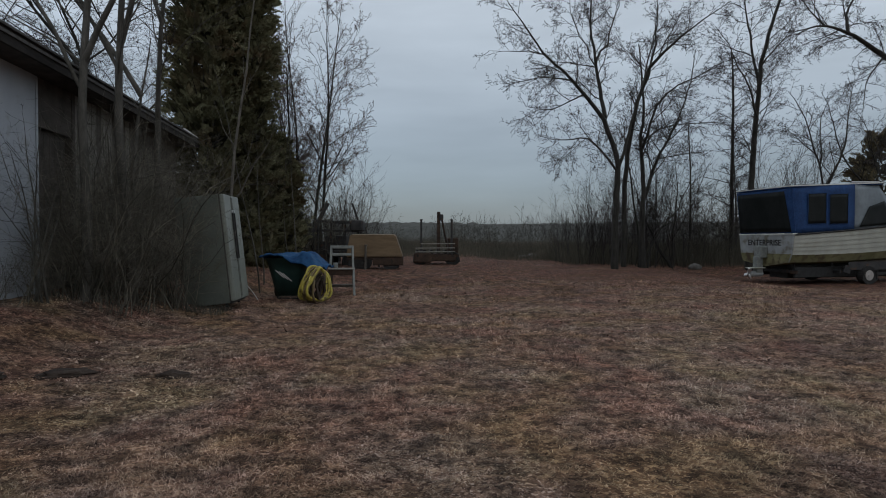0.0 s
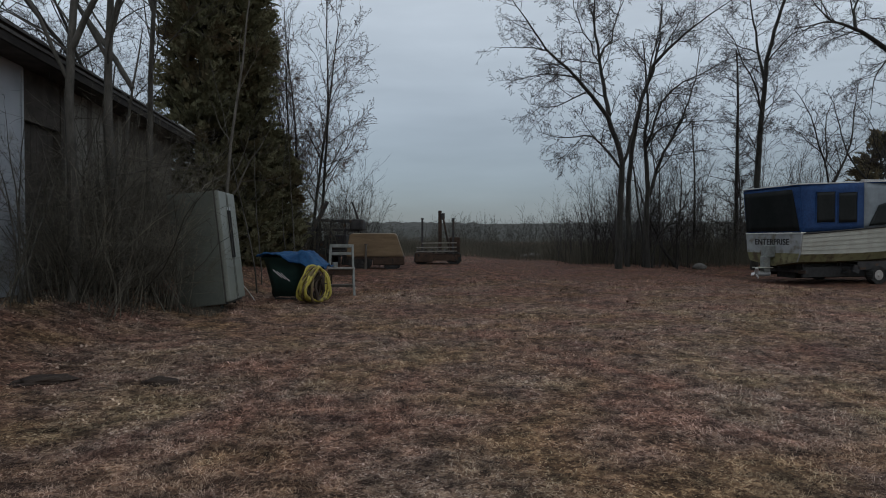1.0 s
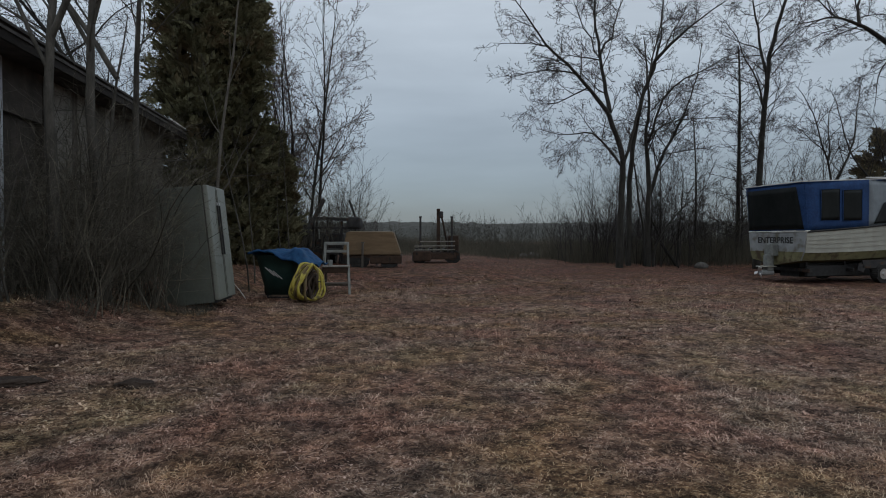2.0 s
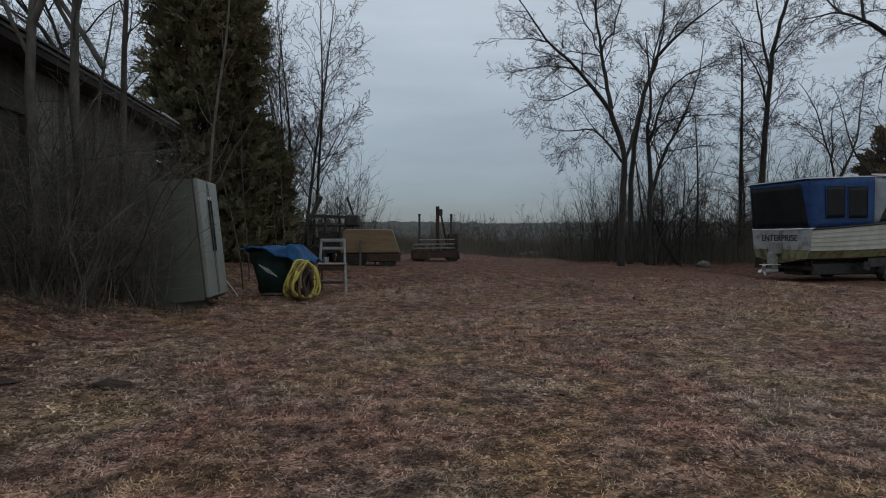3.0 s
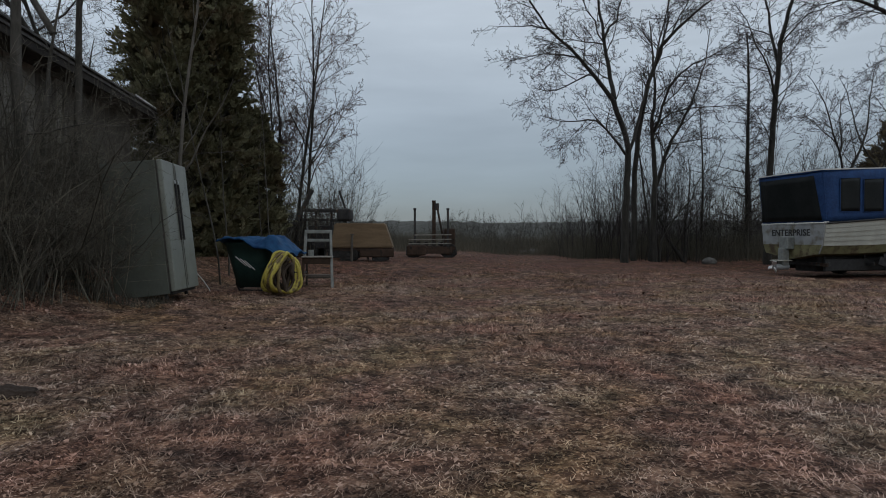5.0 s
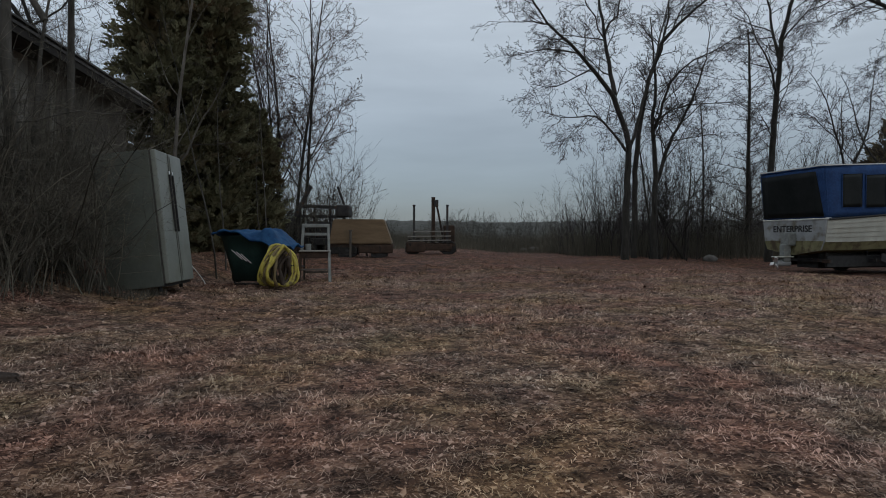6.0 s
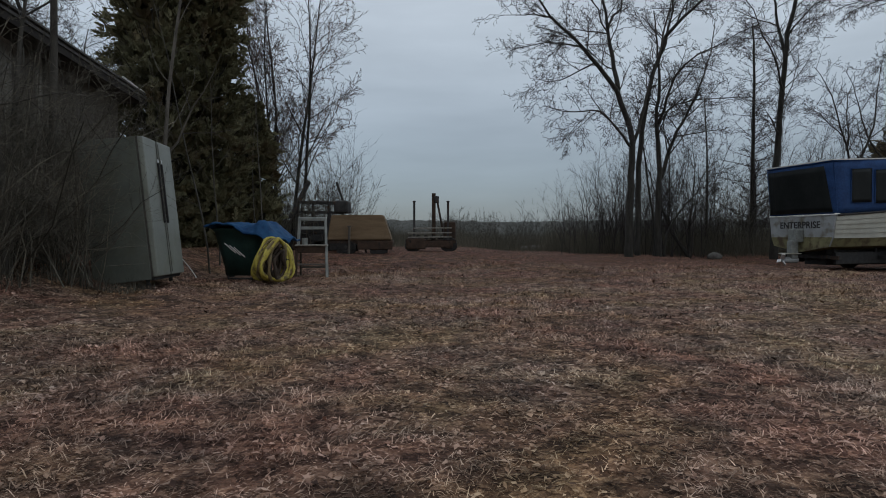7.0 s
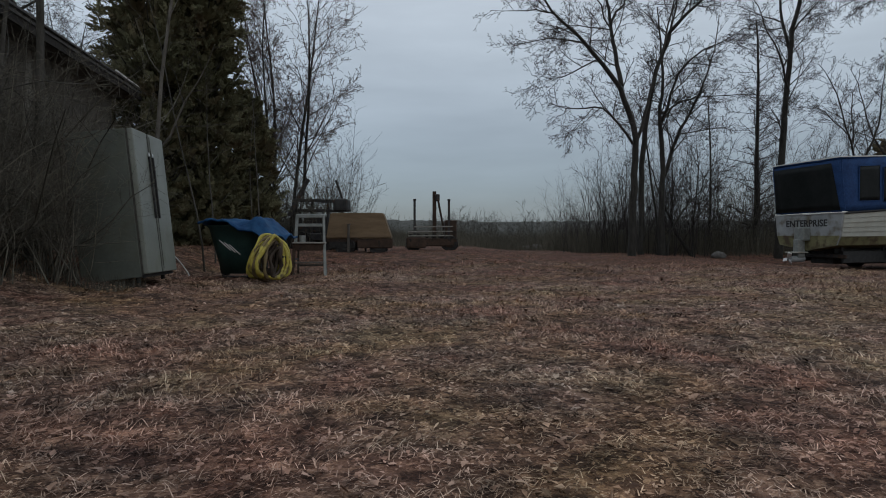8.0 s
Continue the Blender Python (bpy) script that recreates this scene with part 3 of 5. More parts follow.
    for y in (far - 0.06, -13.95):
        gable = bmesh.new()
        vs = [gable.verts.new(p) for p in ((0, y, top), (-7.1, y, top), (-3.55, y, pk - 0.1))]
        ws = [gable.verts.new((v.co.x, v.co.y - 0.05, v.co.z)) for v in vs]
        gable.faces.new(vs), gable.faces.new(ws[::-1])
        for i in range(3):
            gable.faces.new((vs[i], vs[(i + 1) % 3], ws[(i + 1) % 3], ws[i]))
        part("gable", gable, WOOD_DARK, shed)
    part("drip_edge", bar((0.50, far - 1.1, top + 0.20), (0.47, far + 0.3, top + 0.185), 0.03, 0.035), PIPING, shed, "bent pale metal drip edge")
    return shed


build_shed()


# ---- refrigerator ----
def build_fridge():
    m = pose(-3.28, 9.34, 0.16, 0, -6.0, 5.0)
    f = empty("refrigerator", m, label="old off-white side-by-side refrigerator leaning back, mottled darker grey-green sides", category="refrigerator")
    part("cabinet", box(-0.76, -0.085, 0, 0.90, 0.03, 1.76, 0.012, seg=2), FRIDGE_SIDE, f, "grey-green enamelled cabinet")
    part("gasket", box(-0.085, -0.065, 0.004, 0.896, 0.06, 1.755), GASKET, f, "black door gasket")
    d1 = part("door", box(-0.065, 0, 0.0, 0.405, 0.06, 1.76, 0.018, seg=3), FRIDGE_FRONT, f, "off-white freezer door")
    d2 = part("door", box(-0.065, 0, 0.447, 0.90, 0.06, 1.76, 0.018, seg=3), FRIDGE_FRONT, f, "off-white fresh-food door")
    for d, y, s in ((d1, 0.372, -1), (d2, 0.482, 1)):
        h = box(0.002, 0.026, y - 0.011, y + 0.011, 0.72, 1.47, 0.006, seg=2)
        part("handle", h, BLACK, d, "long dark grip along the door edge")
        part("handle_trim", box(0.001, 0.020, y - 0.010, y + 0.010, 1.475, 1.52, 0.005), CHROME, d, "pale metal cap over the grip")
        part("edge_trim", box(0.001, 0.006, y + s * -0.022 - 0.006, y + s * -0.022 + 0.006, 0.10, 1.72, 0.002), GASKET, d, "grimy trim strip")
    # solid black strip stands for the shade in the gap between the doors
    part("gap_shade_strip", box(-0.064, -0.012, 0.407, 0.445, 0.065, 1.75), BLACK, f, "black strip for the shade in the gap between the doors")
    part("toe_grille", box(-0.09, -0.05, 0.02, 0.88, 0.02, 0.058, 0.004), BLACK, f, "black toe grille")
    verts, faces = [], []
    tube(verts, faces, [Vector(q) for q in ((-0.30, 0.905, 0.42), (-0.18, 0.94, 0.40), (-0.08, 0.99, 0.30), (0.03, 1.02, 0.12), (0.10, 1.00, 0.0), (0.13, 0.94, -0.035))], [0.006] * 6, 6)
    part("power_cord", mesh_from("power_cord", verts, faces, PIPING, smooth=True), None, f, "pale power cord hanging to the ground")
    for y in (0.08, 0.82):
        for x in (-0.68, -0.16):
            part("foot", rod((x, y, -0.035), (x, y, 0.03), 0.025), BLACK, f)
    return f


build_fridge()


# ---- green cart under the blue tarp, hose, step ladder ----
def build_cart():
    m = pose(-2.98, 11.55, 0.05, 0, 0, -8)
    c = empty("garden_cart", m, label="dark green plastic garden cart standing on dead grass", category="cart")
    bm = bmesh.new()
    rings = []
    for z, w, d, t in ((0.05, 0.25, 0.19, 0), (0.40, 0.33, 0.26, 0), (0.72, 0.40, 0.33, 0), (0.76, 0.43, 0.36, 0), (0.78, 0.43, 0.36, 0), (0.78, 0.37, 0.30, 1), (0.40, 0.29, 0.22, 1), (0.22, 0.22, 0.16, 1)):
        ring = []
        for k in range(24):
            a = 2 * math.pi * k / 24
            cx, cy = math.cos(a), math.sin(a)
            q = (abs(cx) ** 5 + abs(cy) ** 5) ** 0.2
            ring.append(bm.verts.new((w * cx / q, d * cy / q, z)))
        rings.append(ring)
    for a, b in zip(rings, rings[1:]):
        for k in range(24):
            bm.faces.new((a[k], a[(k + 1) % 24], b[(k + 1) % 24], b[k]))
    bm.faces.new(rings[0][::-1]), bm.faces.new(rings[-1])
    body = part("tub", bm, GREEN, c, "dark green moulded tub", smooth=True)
    for k in range(3):
        x = -0.08 + 0.075 * k
        part("emblem_stripe", bar((x - 0.10, -0.300, 0.55 - 0.03 * k), (x + 0.06, -0.268, 0.40 - 0.03 * k), 0.016, 0.012), PIPING, body, "pale slanted emblem stripe")
    for x in (-0.30, 0.30):
        part("wheel", rod((x - 0.03, 0.12, 0.14), (x + 0.03, 0.12, 0.14), 0.14, n=20), RUBBER, c)
    part("axle", rod((-0.3, 0.12, 0.14), (0.3, 0.12, 0.14), 0.012), STEEL_DARK, c)
    leg = rod((-0.2, -0.16, -0.01), (-0.2, -0.16, 0.2), 0.015)
    rod((0.2, -0.16, -0.01), (0.2, -0.16, 0.2), 0.015, bm=leg)
    rod((-0.2, -0.16, 0.0), (0.2, -0.16, 0.0), 0.012, bm=leg)
    part("leg", leg, STEEL_DARK, c)
    return c


def build_tarp():
    """A stiff folded tarp lying over the cart, drooping at the far corner."""
    verts, faces = [], []
    nx, ny = 44, 26
    for layer in (0, 1):
        for j in range(ny + 1):
            for i in range(nx + 1):
                u, v = i / nx, j / ny
                x, y = -0.50 + 1.18 * u, -0.46 + 0.90 * v
                z = 0.845 + 0.05 * noise.noise((x * 3.1, y * 3.7, 2.0)) + 0.03 * noise.noise((x * 8, y * 7, 5.0)) + 0.014 * noise.noise((x * 19, y * 15, 7.0))
                z -= 0.24 * smoothstep(0.30, 0.66, x) + 0.16 * smoothstep(-0.30, -0.47, y) * smoothstep(-0.1, 0.2, x) + 0.05 * smoothstep(-0.3, -0.5, x)
                z += 0.05 * max(0.0, noise.noise((x * 5 + 3 * y, y * 2.2, 11.0))) + 0.02 * abs(noise.noise((x * 11 - 5 * y, y * 6, 3.0)))
                z += 0.09 * math.exp(-((x - 0.40) / 0.12) ** 2 - ((y + 0.2) / 0.2) ** 2)
                y += 0.03 * noise.noise((x * 4, 1.0, 0)) * (1 if v < 0.5 else -1)
                verts.append((x, y, z - 0.025 * layer))
    k = (nx + 1) * (ny + 1)
    for j in range(ny):
        for i in range(nx):
            a = j * (nx + 1) + i
            faces.append((a, a + 1, a + nx + 2, a + nx + 1))
            faces.append((k + a + nx + 1, k + a + nx + 2, k + a + 1, k + a))
    for i in range(nx):
        faces.append((i, k + i, k + i + 1, i + 1))
        b = ny * (nx + 1) + i
        faces.append((b + 1, k + b + 1, k + b, b))
    for j in range(ny):
        a = j * (nx + 1)
        faces.append((a + nx + 1, k + a + nx + 1, k + a, a))
        b = a + nx
        faces.append((b, k + b, k + b + nx + 1, b + nx + 1))
    ob = part("tarp", mesh_from("tarp", verts, faces, TARP, smooth=True), None)
    ob.matrix_world = pose(-2.92, 11.55, 0.05, 0, 0, -8)
    tagged(ob, "crumpled blue plastic tarp spread over the green cart", "tarp")


def build_hose():
    """A bundle of limp hose loops hung together on edge, slumped and uneven."""
    thing = empty("hose_coil", pose(-2.42, 10.95, 0.04, 0, 10, 48), label="yellow hose coiled in loose slumped loops, leaning on the cart", category="hose")
    r = random.Random(12)
    for k in range(17):
        verts, faces = [], []
        inner = k >= 11
        off = -0.15 + (0.030 * k if not inner else 0.05 * (k - 11))
        w, h = (r.uniform(0.06, 0.14), r.uniform(0.15, 0.26)) if inner else (r.uniform(0.15, 0.22), r.uniform(0.25, 0.35))
        tilt, sway, ph = r.uniform(-0.5, 0.5), r.uniform(-0.05, 0.05), r.uniform(0, 6)
        pts = []
        for i in range(29):
            a = 2 * math.pi * i / 28
            px = w * math.cos(a) * (1.1 - 0.48 * math.sin(a)) + sway + 0.02 * math.sin(3 * a + ph)
            pz = h * math.sin(a)
            pts.append(Vector((px, off + tilt * px + 0.03 * math.sin(2 * a + ph), 0.345 + pz + 0.02 * math.sin(3 * a + ph) - (0.335 - h) * 0.6)))
        fat = 0.028 if inner else 0.024
        tube(verts, faces, pts, [fat + 0.006 * math.sin(5 * i + k) for i in range(28)] + [fat + 0.006 * math.sin(k)], 7)
        old = inner or k in (1, 4, 6, 9)
        part("loop", mesh_from("loop", verts, faces, HOSE_DARK if inner else HOSE_OLD if old else YELLOW, smooth=True), None, thing, "dark brown inner loop" if inner else "faded brown loop" if old else "")
    part("tie", box(0.12, 0.25, -0.14, 0.16, 0.34, 0.37, 0.01), BLACK, thing, "dark strap round the loops")
    return thing


def build_ladder():
    """Kitchen-style step ladder: a back frame above a seat plank, splayed legs and one low step."""
    l = empty("step_ladder", pose(-2.17, 12.62, 0.0, 0, 0, 6), label="weathered pale wooden step ladder with a seat plank and dark legs", category="ladder")
    for s in (-1, 1):
        pale = ALU if s > 0 else WOOD_GREY
        part("back_rail", bar((s * 0.245, 0.10, 0.50), (s * 0.225, 0.20, 1.04), 0.045, 0.05, bevel=0.006), ALU, l)
        part("front_leg", bar((s * 0.275, -0.08, -0.02), (s * 0.25, 0.05, 0.56), 0.048, 0.045, bevel=0.005), pale if s > 0 else RUST, l, "" if s > 0 else "dark worn leg")
        part("rear_leg", bar((s * 0.25, 0.46, -0.02), (s * 0.215, 0.24, 0.54), 0.035, 0.035, bevel=0.004), WOOD_DARK, l, "dark worn leg")
        part("spreader", bar((s * 0.255, 0.0, 0.28), (s * 0.235, 0.36, 0.26), 0.02, 0.03), STEEL_DARK, l)
    part("top_rail", box(-0.25, 0.25, 0.17, 0.22, 0.985, 1.05, 0.008), ALU, l)
    part("back_slat", box(-0.235, 0.235, 0.155, 0.19, 0.83, 0.885, 0.006), ALU, l)
    part("seat", box(-0.285, 0.27, -0.03, 0.29, 0.535, 0.565, 0.008), WOOD_GREY, l, "greyed wooden seat plank")
    part("apron", box(-0.25, 0.24, 0.0, 0.03, 0.42, 0.533, 0.004), RUST, l, "dark apron board under the seat")
    part("step", box(-0.24, 0.24, -0.06, 0.12, 0.20, 0.225, 0.004), WOOD_DARK, l, "dark worn step")
    part("rear_bar", bar((-0.23, 0.40, 0.15), (0.23, 0.40, 0.15), 0.025, 0.035), WOOD_DARK, l)
    tin = rod((-0.13, 0.14, 0.565), (-0.13, 0.14, 0.68), 0.05, 0.055, n=16)
    can = part("tin_can", tin, ALU, None)
    can.matrix_world = pose(-2.17, 12.62, 0.0, 0, 0, 6)
    tagged(can, "small dull metal can standing on the ladder seat", "can")


build_cart()
build_tarp()
build_hose()
build_ladder()
# ---- machines standing in the yard ----
def wheel_parts(parent, x, y, z, r, w, rim=CHROME, axis="y"):
    a, b = ((x, y - w / 2, z), (x, y + w / 2, z)) if axis == "y" else ((x - w / 2, y, z), (x + w / 2, y, z))
    bm = rod(a, b, r, n=28)
    bmesh.ops.bevel(bm, geom=[e for e in bm.edges if len(e.link_faces) == 2 and e.calc_face_angle(0) > 1.0], offset=r * 0.14, segments=2, affect="EDGES")
    t = part("tyre", bm, RUBBER, parent)
    d = Vector(b) - Vector(a)
    d.normalize()
    h = rod(Vector(a) - d * 0.006, Vector(b) + d * 0.006, r * 0.56, n=20)
    rod(Vector(a) - d * 0.03, Vector(b) + d * 0.03, r * 0.2, n=12, bm=h)
    part("rim", h, rim, t)


def build_box_trailer():
    t = empty("box_trailer", pose(-2.12, 18.9, 0, 0, 0, 3), label="small utility trailer with a tan plywood box", category="trailer")
    bm = bmesh.new()
    lo = [(-0.92, -0.55, 0.62), (0.84, -0.55, 0.62), (0.84, 0.55, 0.62), (-0.92, 0.55, 0.62)]
    hi = [(-0.80, -0.52, 1.31), (0.60, -0.52, 1.31), (0.60, 0.50, 1.34), (-0.80, 0.50, 1.34)]
    a, b = [bm.verts.new(p) for p in lo], [bm.verts.new(p) for p in hi]
    bm.faces.new(a[::-1]), bm.faces.new(b)
    for i in range(4):
        bm.faces.new((a[i], a[(i + 1) % 4], b[(i + 1) % 4], b[i]))
    bmesh.ops.bevel(bm, geom=bm.edges[:], offset=0.03, segments=2, affect="EDGES")
    part("box", bm, TAN, t, "faded tan box with a sloping end")
    part("chassis", box(-0.90, 0.86, -0.50, 0.52, 0.52, 0.615, 0.01), RUST, t, "rusty chassis frame")
    part("side_board", box(-0.10, 0.86, -0.53, -0.49, 0.36, 0.60, 0.02), RUST, t, "rust-brown side board")
    part("side_board", box(-0.86, -0.14, -0.50, -0.46, 0.34, 0.56, 0.02), RUBBER, t, "dark side board")
    for y in (-0.42, 0.5):
        wheel_parts(t, 0.48, y, 0.43, 0.23, 0.14, STEEL_DARK)
        wheel_parts(t, -0.42, y, 0.43, 0.23, 0.14, STEEL_DARK)
    part("drawbar", bar((0.0, 0.5, 0.55), (0.0, 1.4, 0.25), 0.05, 0.05), STEEL_DARK, t)
    p = empty("marker_post", pose(-2.40, 19.0 - 0.8, 0.0), label="short weathered wooden post in the grass", category="post")
    part("stake", bar((0, 0, 0.1), (0.02, 0, 0.98), 0.06, 0.06, bevel=0.01), WOOD_DARK, p)
    part("cap", box(-0.03, 0.07, -0.05, 0.05, 0.98, 1.01, 0.006), WOOD_DARK, p)


def build_stake_trailer():
    t = empty("log_trailer", pose(-0.22, 21.9, 0, 0, 0, 2), label="rusty dark log trailer with upright stakes and a lift mast", category="trailer")
    deck = box(-0.84, 0.80, 0, 1.5, 0.50, 0.62, 0.01)
    part("deck", deck, RUST, t, "rusty steel deck")
    for z in (0.70, 0.84, 1.00):
        part("rail", bar((-0.80 if z < 0.9 else -0.6, -0.02, z), (0.66, -0.02, z + 0.012), 0.035, 0.038, bevel=0.004), WOOD_GREY, t, "greyed weathered wooden rail")
    for x, h in ((-0.585, 1.86), (0.54, 1.86)):
        st = part("stake", bar((x, 0.0, 0.5), (x, 0.0, h), 0.075, 0.06, bevel=0.004), STEEL_DARK, t)
        part("cap", box(x - 0.05, x + 0.05, -0.04, 0.04, h, h + 0.05, 0.006), STEEL_DARK, st)
    mast = part("mast", bar((0.08, 0.75, 0.5), (0.08, 0.75, 2.22), 0.13, 0.10, bevel=0.006), RUST, t, "tall rusty lift mast")
    part("winch", box(0.10, 0.26, 0.66, 0.84, 1.88, 2.12, 0.02), STEEL_DARK, mast)
    part("strut", bar((0.20, 0.75, 1.95), (0.46, 0.9, 0.62), 0.05, 0.05), RUST, mast)
    for y in (0.1, 1.4):
        for x in (-0.50, 0.46):
            wheel_parts(t, x * 1.25, y, 0.46, 0.26, 0.18, RUST)
    part("skirt", box(-0.80, 0.70, -0.06, -0.03, 0.36, 0.60, 0.03), RUST, t, "dark rusty side plate")
    part("side_tank", box(-0.86, -0.2, -0.08, 0.5, 0.30, 0.66, 0.06, seg=2), RUST, t, "rust-red tool box")
    part("rack", box(0.42, 0.80, 0.1, 1.4, 0.62, 1.22, 0.03), RUST, t, "dark crate frame")
    r = random.Random(4)
    for k in range(5):
        lg = rod((-0.72 + 0.26 * k, 0.15, 0.69 + 0.02 * (k % 2)), (-0.74 + 0.26 * k, 1.45, 0.69), 0.075 + 0.02 * r.random(), n=10)
        tagged(part("log", lg, BARK), "short bark-covered log lying on the trailer", "log", "logs on the trailer").matrix_world = pose(-0.22, 21.9, 0, 0, 0, 2)


def build_loader():
    t = empty("farm_loader", pose(-3.62, 20.6, 0, 0, 0, -4), label="old dark farm loader frame with raised arms", category="farm machine")
    part("frame", box(-0.85, 0.75, 0, 0.9, 0.55, 0.78, 0.02), STEEL_DARK, t)
    part("top_beam", bar((-0.85, 0, 1.80), (0.72, 0, 1.74), 0.10, 0.10, bevel=0.01), STEEL_DARK, t)
    part("cross_beam", bar((-0.80, 0.02, 1.48), (0.70, 0.02, 1.46), 0.07, 0.09, bevel=0.01), STEEL_DARK, t)
    for x in (-0.78, -0.3, 0.2, 0.66):
        part("post", bar((x, 0.05, 0.7), (x + 0.02, 0.05, 1.76), 0.07, 0.07, bevel=0.006), STEEL_DARK, t)
    part("hopper", box(0.40, 0.86, -0.12, 0.40, 1.44, 1.84, 0.10, seg=3), STEEL_DARK, t, "dark rounded hopper")
    part("boom", bar((-0.95, -0.1, 1.30), (-0.42, 0.1, 2.45), 0.11, 0.14, bevel=0.01), STEEL_DARK, t, "dark raised boom")
    part("boom", bar((0.70, 0.1, 1.70), (0.44, 0.15, 2.42), 0.05, 0.07, bevel=0.006), STEEL_DARK, t)
    part("engine_cover", box(-0.70, 0.25, 0.1, 0.8, 0.78, 1.30, 0.06, seg=2), STEEL_DARK, t)
    part("hydraulic_ram", rod((-0.55, 0.0, 1.1), (-0.62, 0.05, 2.0), 0.03), ALU, t)
    for y in (0.0, 0.9):
        for x in (-0.65, 0.55):
            wheel_parts(t, x, y, 0.42, 0.42, 0.2, RUST)


build_box_trailer()
build_stake_trailer()
build_loader()


def build_rock(x, y, s, seed, label):
    r = random.Random(seed)
    bm = bmesh.new()
    bmesh.ops.create_icosphere(bm, subdivisions=3, radius=1)
    for v in bm.verts:
        k = 1 + 0.22 * noise.noise(v.co * 1.7 + Vector((seed, 0, 0))) + 0.08 * noise.noise(v.co * 5)
        v.co = Vector((v.co.x * 1.3 * s, v.co.y * s, v.co.z * 0.7 * s)) * k
    ob = part("boulder", bm, STONE, None, smooth=True)
    ob.matrix_world = pose(x, y, ground_z(x, y) + 0.25 * s, 0, 0, r.uniform(0, 360))
    tagged(ob, label, "rock", "boulders at the brush edge")


for i, (x, y, s) in enumerate([(11.1, 26.0, 0.26), (5.6, 37, 0.30), (7.9, 34, 0.3), (9.6, 31, 0.25), (4.9, 36.5, 0.22)]):
    build_rock(x, y, s, i + 1, "grey fieldstone boulder half sunk in dead grass")


# ---- boat on its trailer ----
def build_boat():
    m = pose(11.14, 18.70, 0, 0, 0, 13.6)
    b = empty("cabin_boat", m, label="old white wooden cabin boat with blue canvas on a trailer", category="boat")
    L = 7.2

    def section(x):
        """half beam and heights at a station: gunwale, chine, keel"""
        f = x / L
        g = 1.18 * (1 - max(0, f - 0.45) ** 2 * 2.6)
        c = 1.10 * (1 - max(0, f - 0.35) ** 2 * 2.35)
        return max(g, 0.04), 1.31 + 0.062 * x + 0.01 * x * x * 0.4, max(c, 0.02), 0.68 + 0.10 * f * f * 4, 0.26 + 0.9 * max(0, f - 0.55) ** 2 * 3

    stations = [L * i / 18 for i in range(19)]
    # lapped side planks, both sides
    rows = 5
    for side in (-1, 1):
        for k in range(rows):
            bm = bmesh.new()
            prev = None
            for x in stations:
                g, gz, c, cz, kz = section(x)
                f0, f1 = k / rows, (k + 1) / rows
                y0, z0 = c + (g - c) * f0, cz + (gz - cz) * f0
                y1, z1 = c + (g - c) * f1, cz + (gz - cz) * f1
                ring = [bm.verts.new((x, 1.2 + side * (y0 + 0.022), z0 - 0.006)), bm.verts.new((x, 1.2 + side * (y1 + 0.004), z1)),
                        bm.verts.new((x, 1.2 + side * (y1 - 0.02), z1)), bm.verts.new((x, 1.2 + side * (y0 - 0.01), z0 - 0.006))]
                if prev:
                    for i in range(4):
                        bm.faces.new((prev[i], prev[(i + 1) % 4], ring[(i + 1) % 4], ring[i]))
                else:
                    bm.faces.new(ring)
                prev = ring
            part("plank", bm, HULL, b, "white painted lapped plank")
    bm = bmesh.new()
    prev = None
    for x in stations:
        g, gz, c, cz, kz = section(x)
        ring = [bm.verts.new((x, 1.2 - c - 0.012, cz)), bm.verts.new((x, 1.2 - c * 0.9, cz - 0.25)), bm.verts.new((x, 1.2, kz)), bm.verts.new((x, 1.2 + c * 0.9, cz - 0.25)), bm.verts.new((x, 1.2 + c + 0.012, cz))]
        if prev:
            for i in range(4):
                bm.faces.new((prev[i], prev[i + 1], ring[i + 1], ring[i]))
        prev = ring
    part("bottom", bm, HULL_LOW, b, "stained olive-yellow bottom paint", smooth=False)
    # deck
    bm = bmesh.new()
    prev = None
    for x in stations:
        g, gz, c, cz, kz = section(x)
        ring = [bm.verts.new((x, 1.2 - g, gz - 0.01)), bm.verts.new((x, 1.2 + g, gz - 0.01))]
        if prev:
            bm.faces.new((prev[0], prev[1], ring[1], ring[0]))
        prev = ring
    part("deck", bm, WOOD_GREY, b)
    for side in (-1, 1):
        verts, faces = [], []
        tube(verts, faces, [Vector((x, 1.2 + side * (section(x)[0] + 0.02), section(x)[1] + 0.01)) for x in stations], [0.03] * 19, 6)
        part("rub_rail", mesh_from("rub_rail", verts, faces, BLACK, smooth=True), None, b, "black rubbing rail")
    # transom
    g, gz, c, cz, kz = section(0)
    bm = bmesh.new()
    prof = [(-g, gz), (g, gz), (c, cz), (c * 0.9, cz - 0.25), (0, kz), (-c * 0.9, cz - 0.25), (-c, cz)]
    a = [bm.verts.new((-0.05, 1.2 + p, z)) for p, z in prof]
    d = [bm.verts.new((0.0, 1.2 + p, z)) for p, z in prof]
    bm.faces.new(a), bm.faces.new(d[::-1])
    for i in range(7):
        bm.faces.new((a[i], a[(i + 1) % 7], d[(i + 1) % 7], d[i]))
    tr = part("transom", bm, TRANSOM, b, "pale grey painted transom with a name in black letters")
    low = bmesh.new()
    prof = [(-c, cz + 0.02), (c, cz + 0.02), (c * 0.9, cz - 0.25), (0, kz), (-c * 0.9, cz - 0.25)]
    vs = [low.verts.new((-0.056, 1.2 + p, z)) for p, z in prof]
    low.faces.new(vs)
    part("boot_stripe", low, HULL_LOW, tr, "yellow-olive lower paint")
    cur = bpy.data.curves.new("name", "FONT")
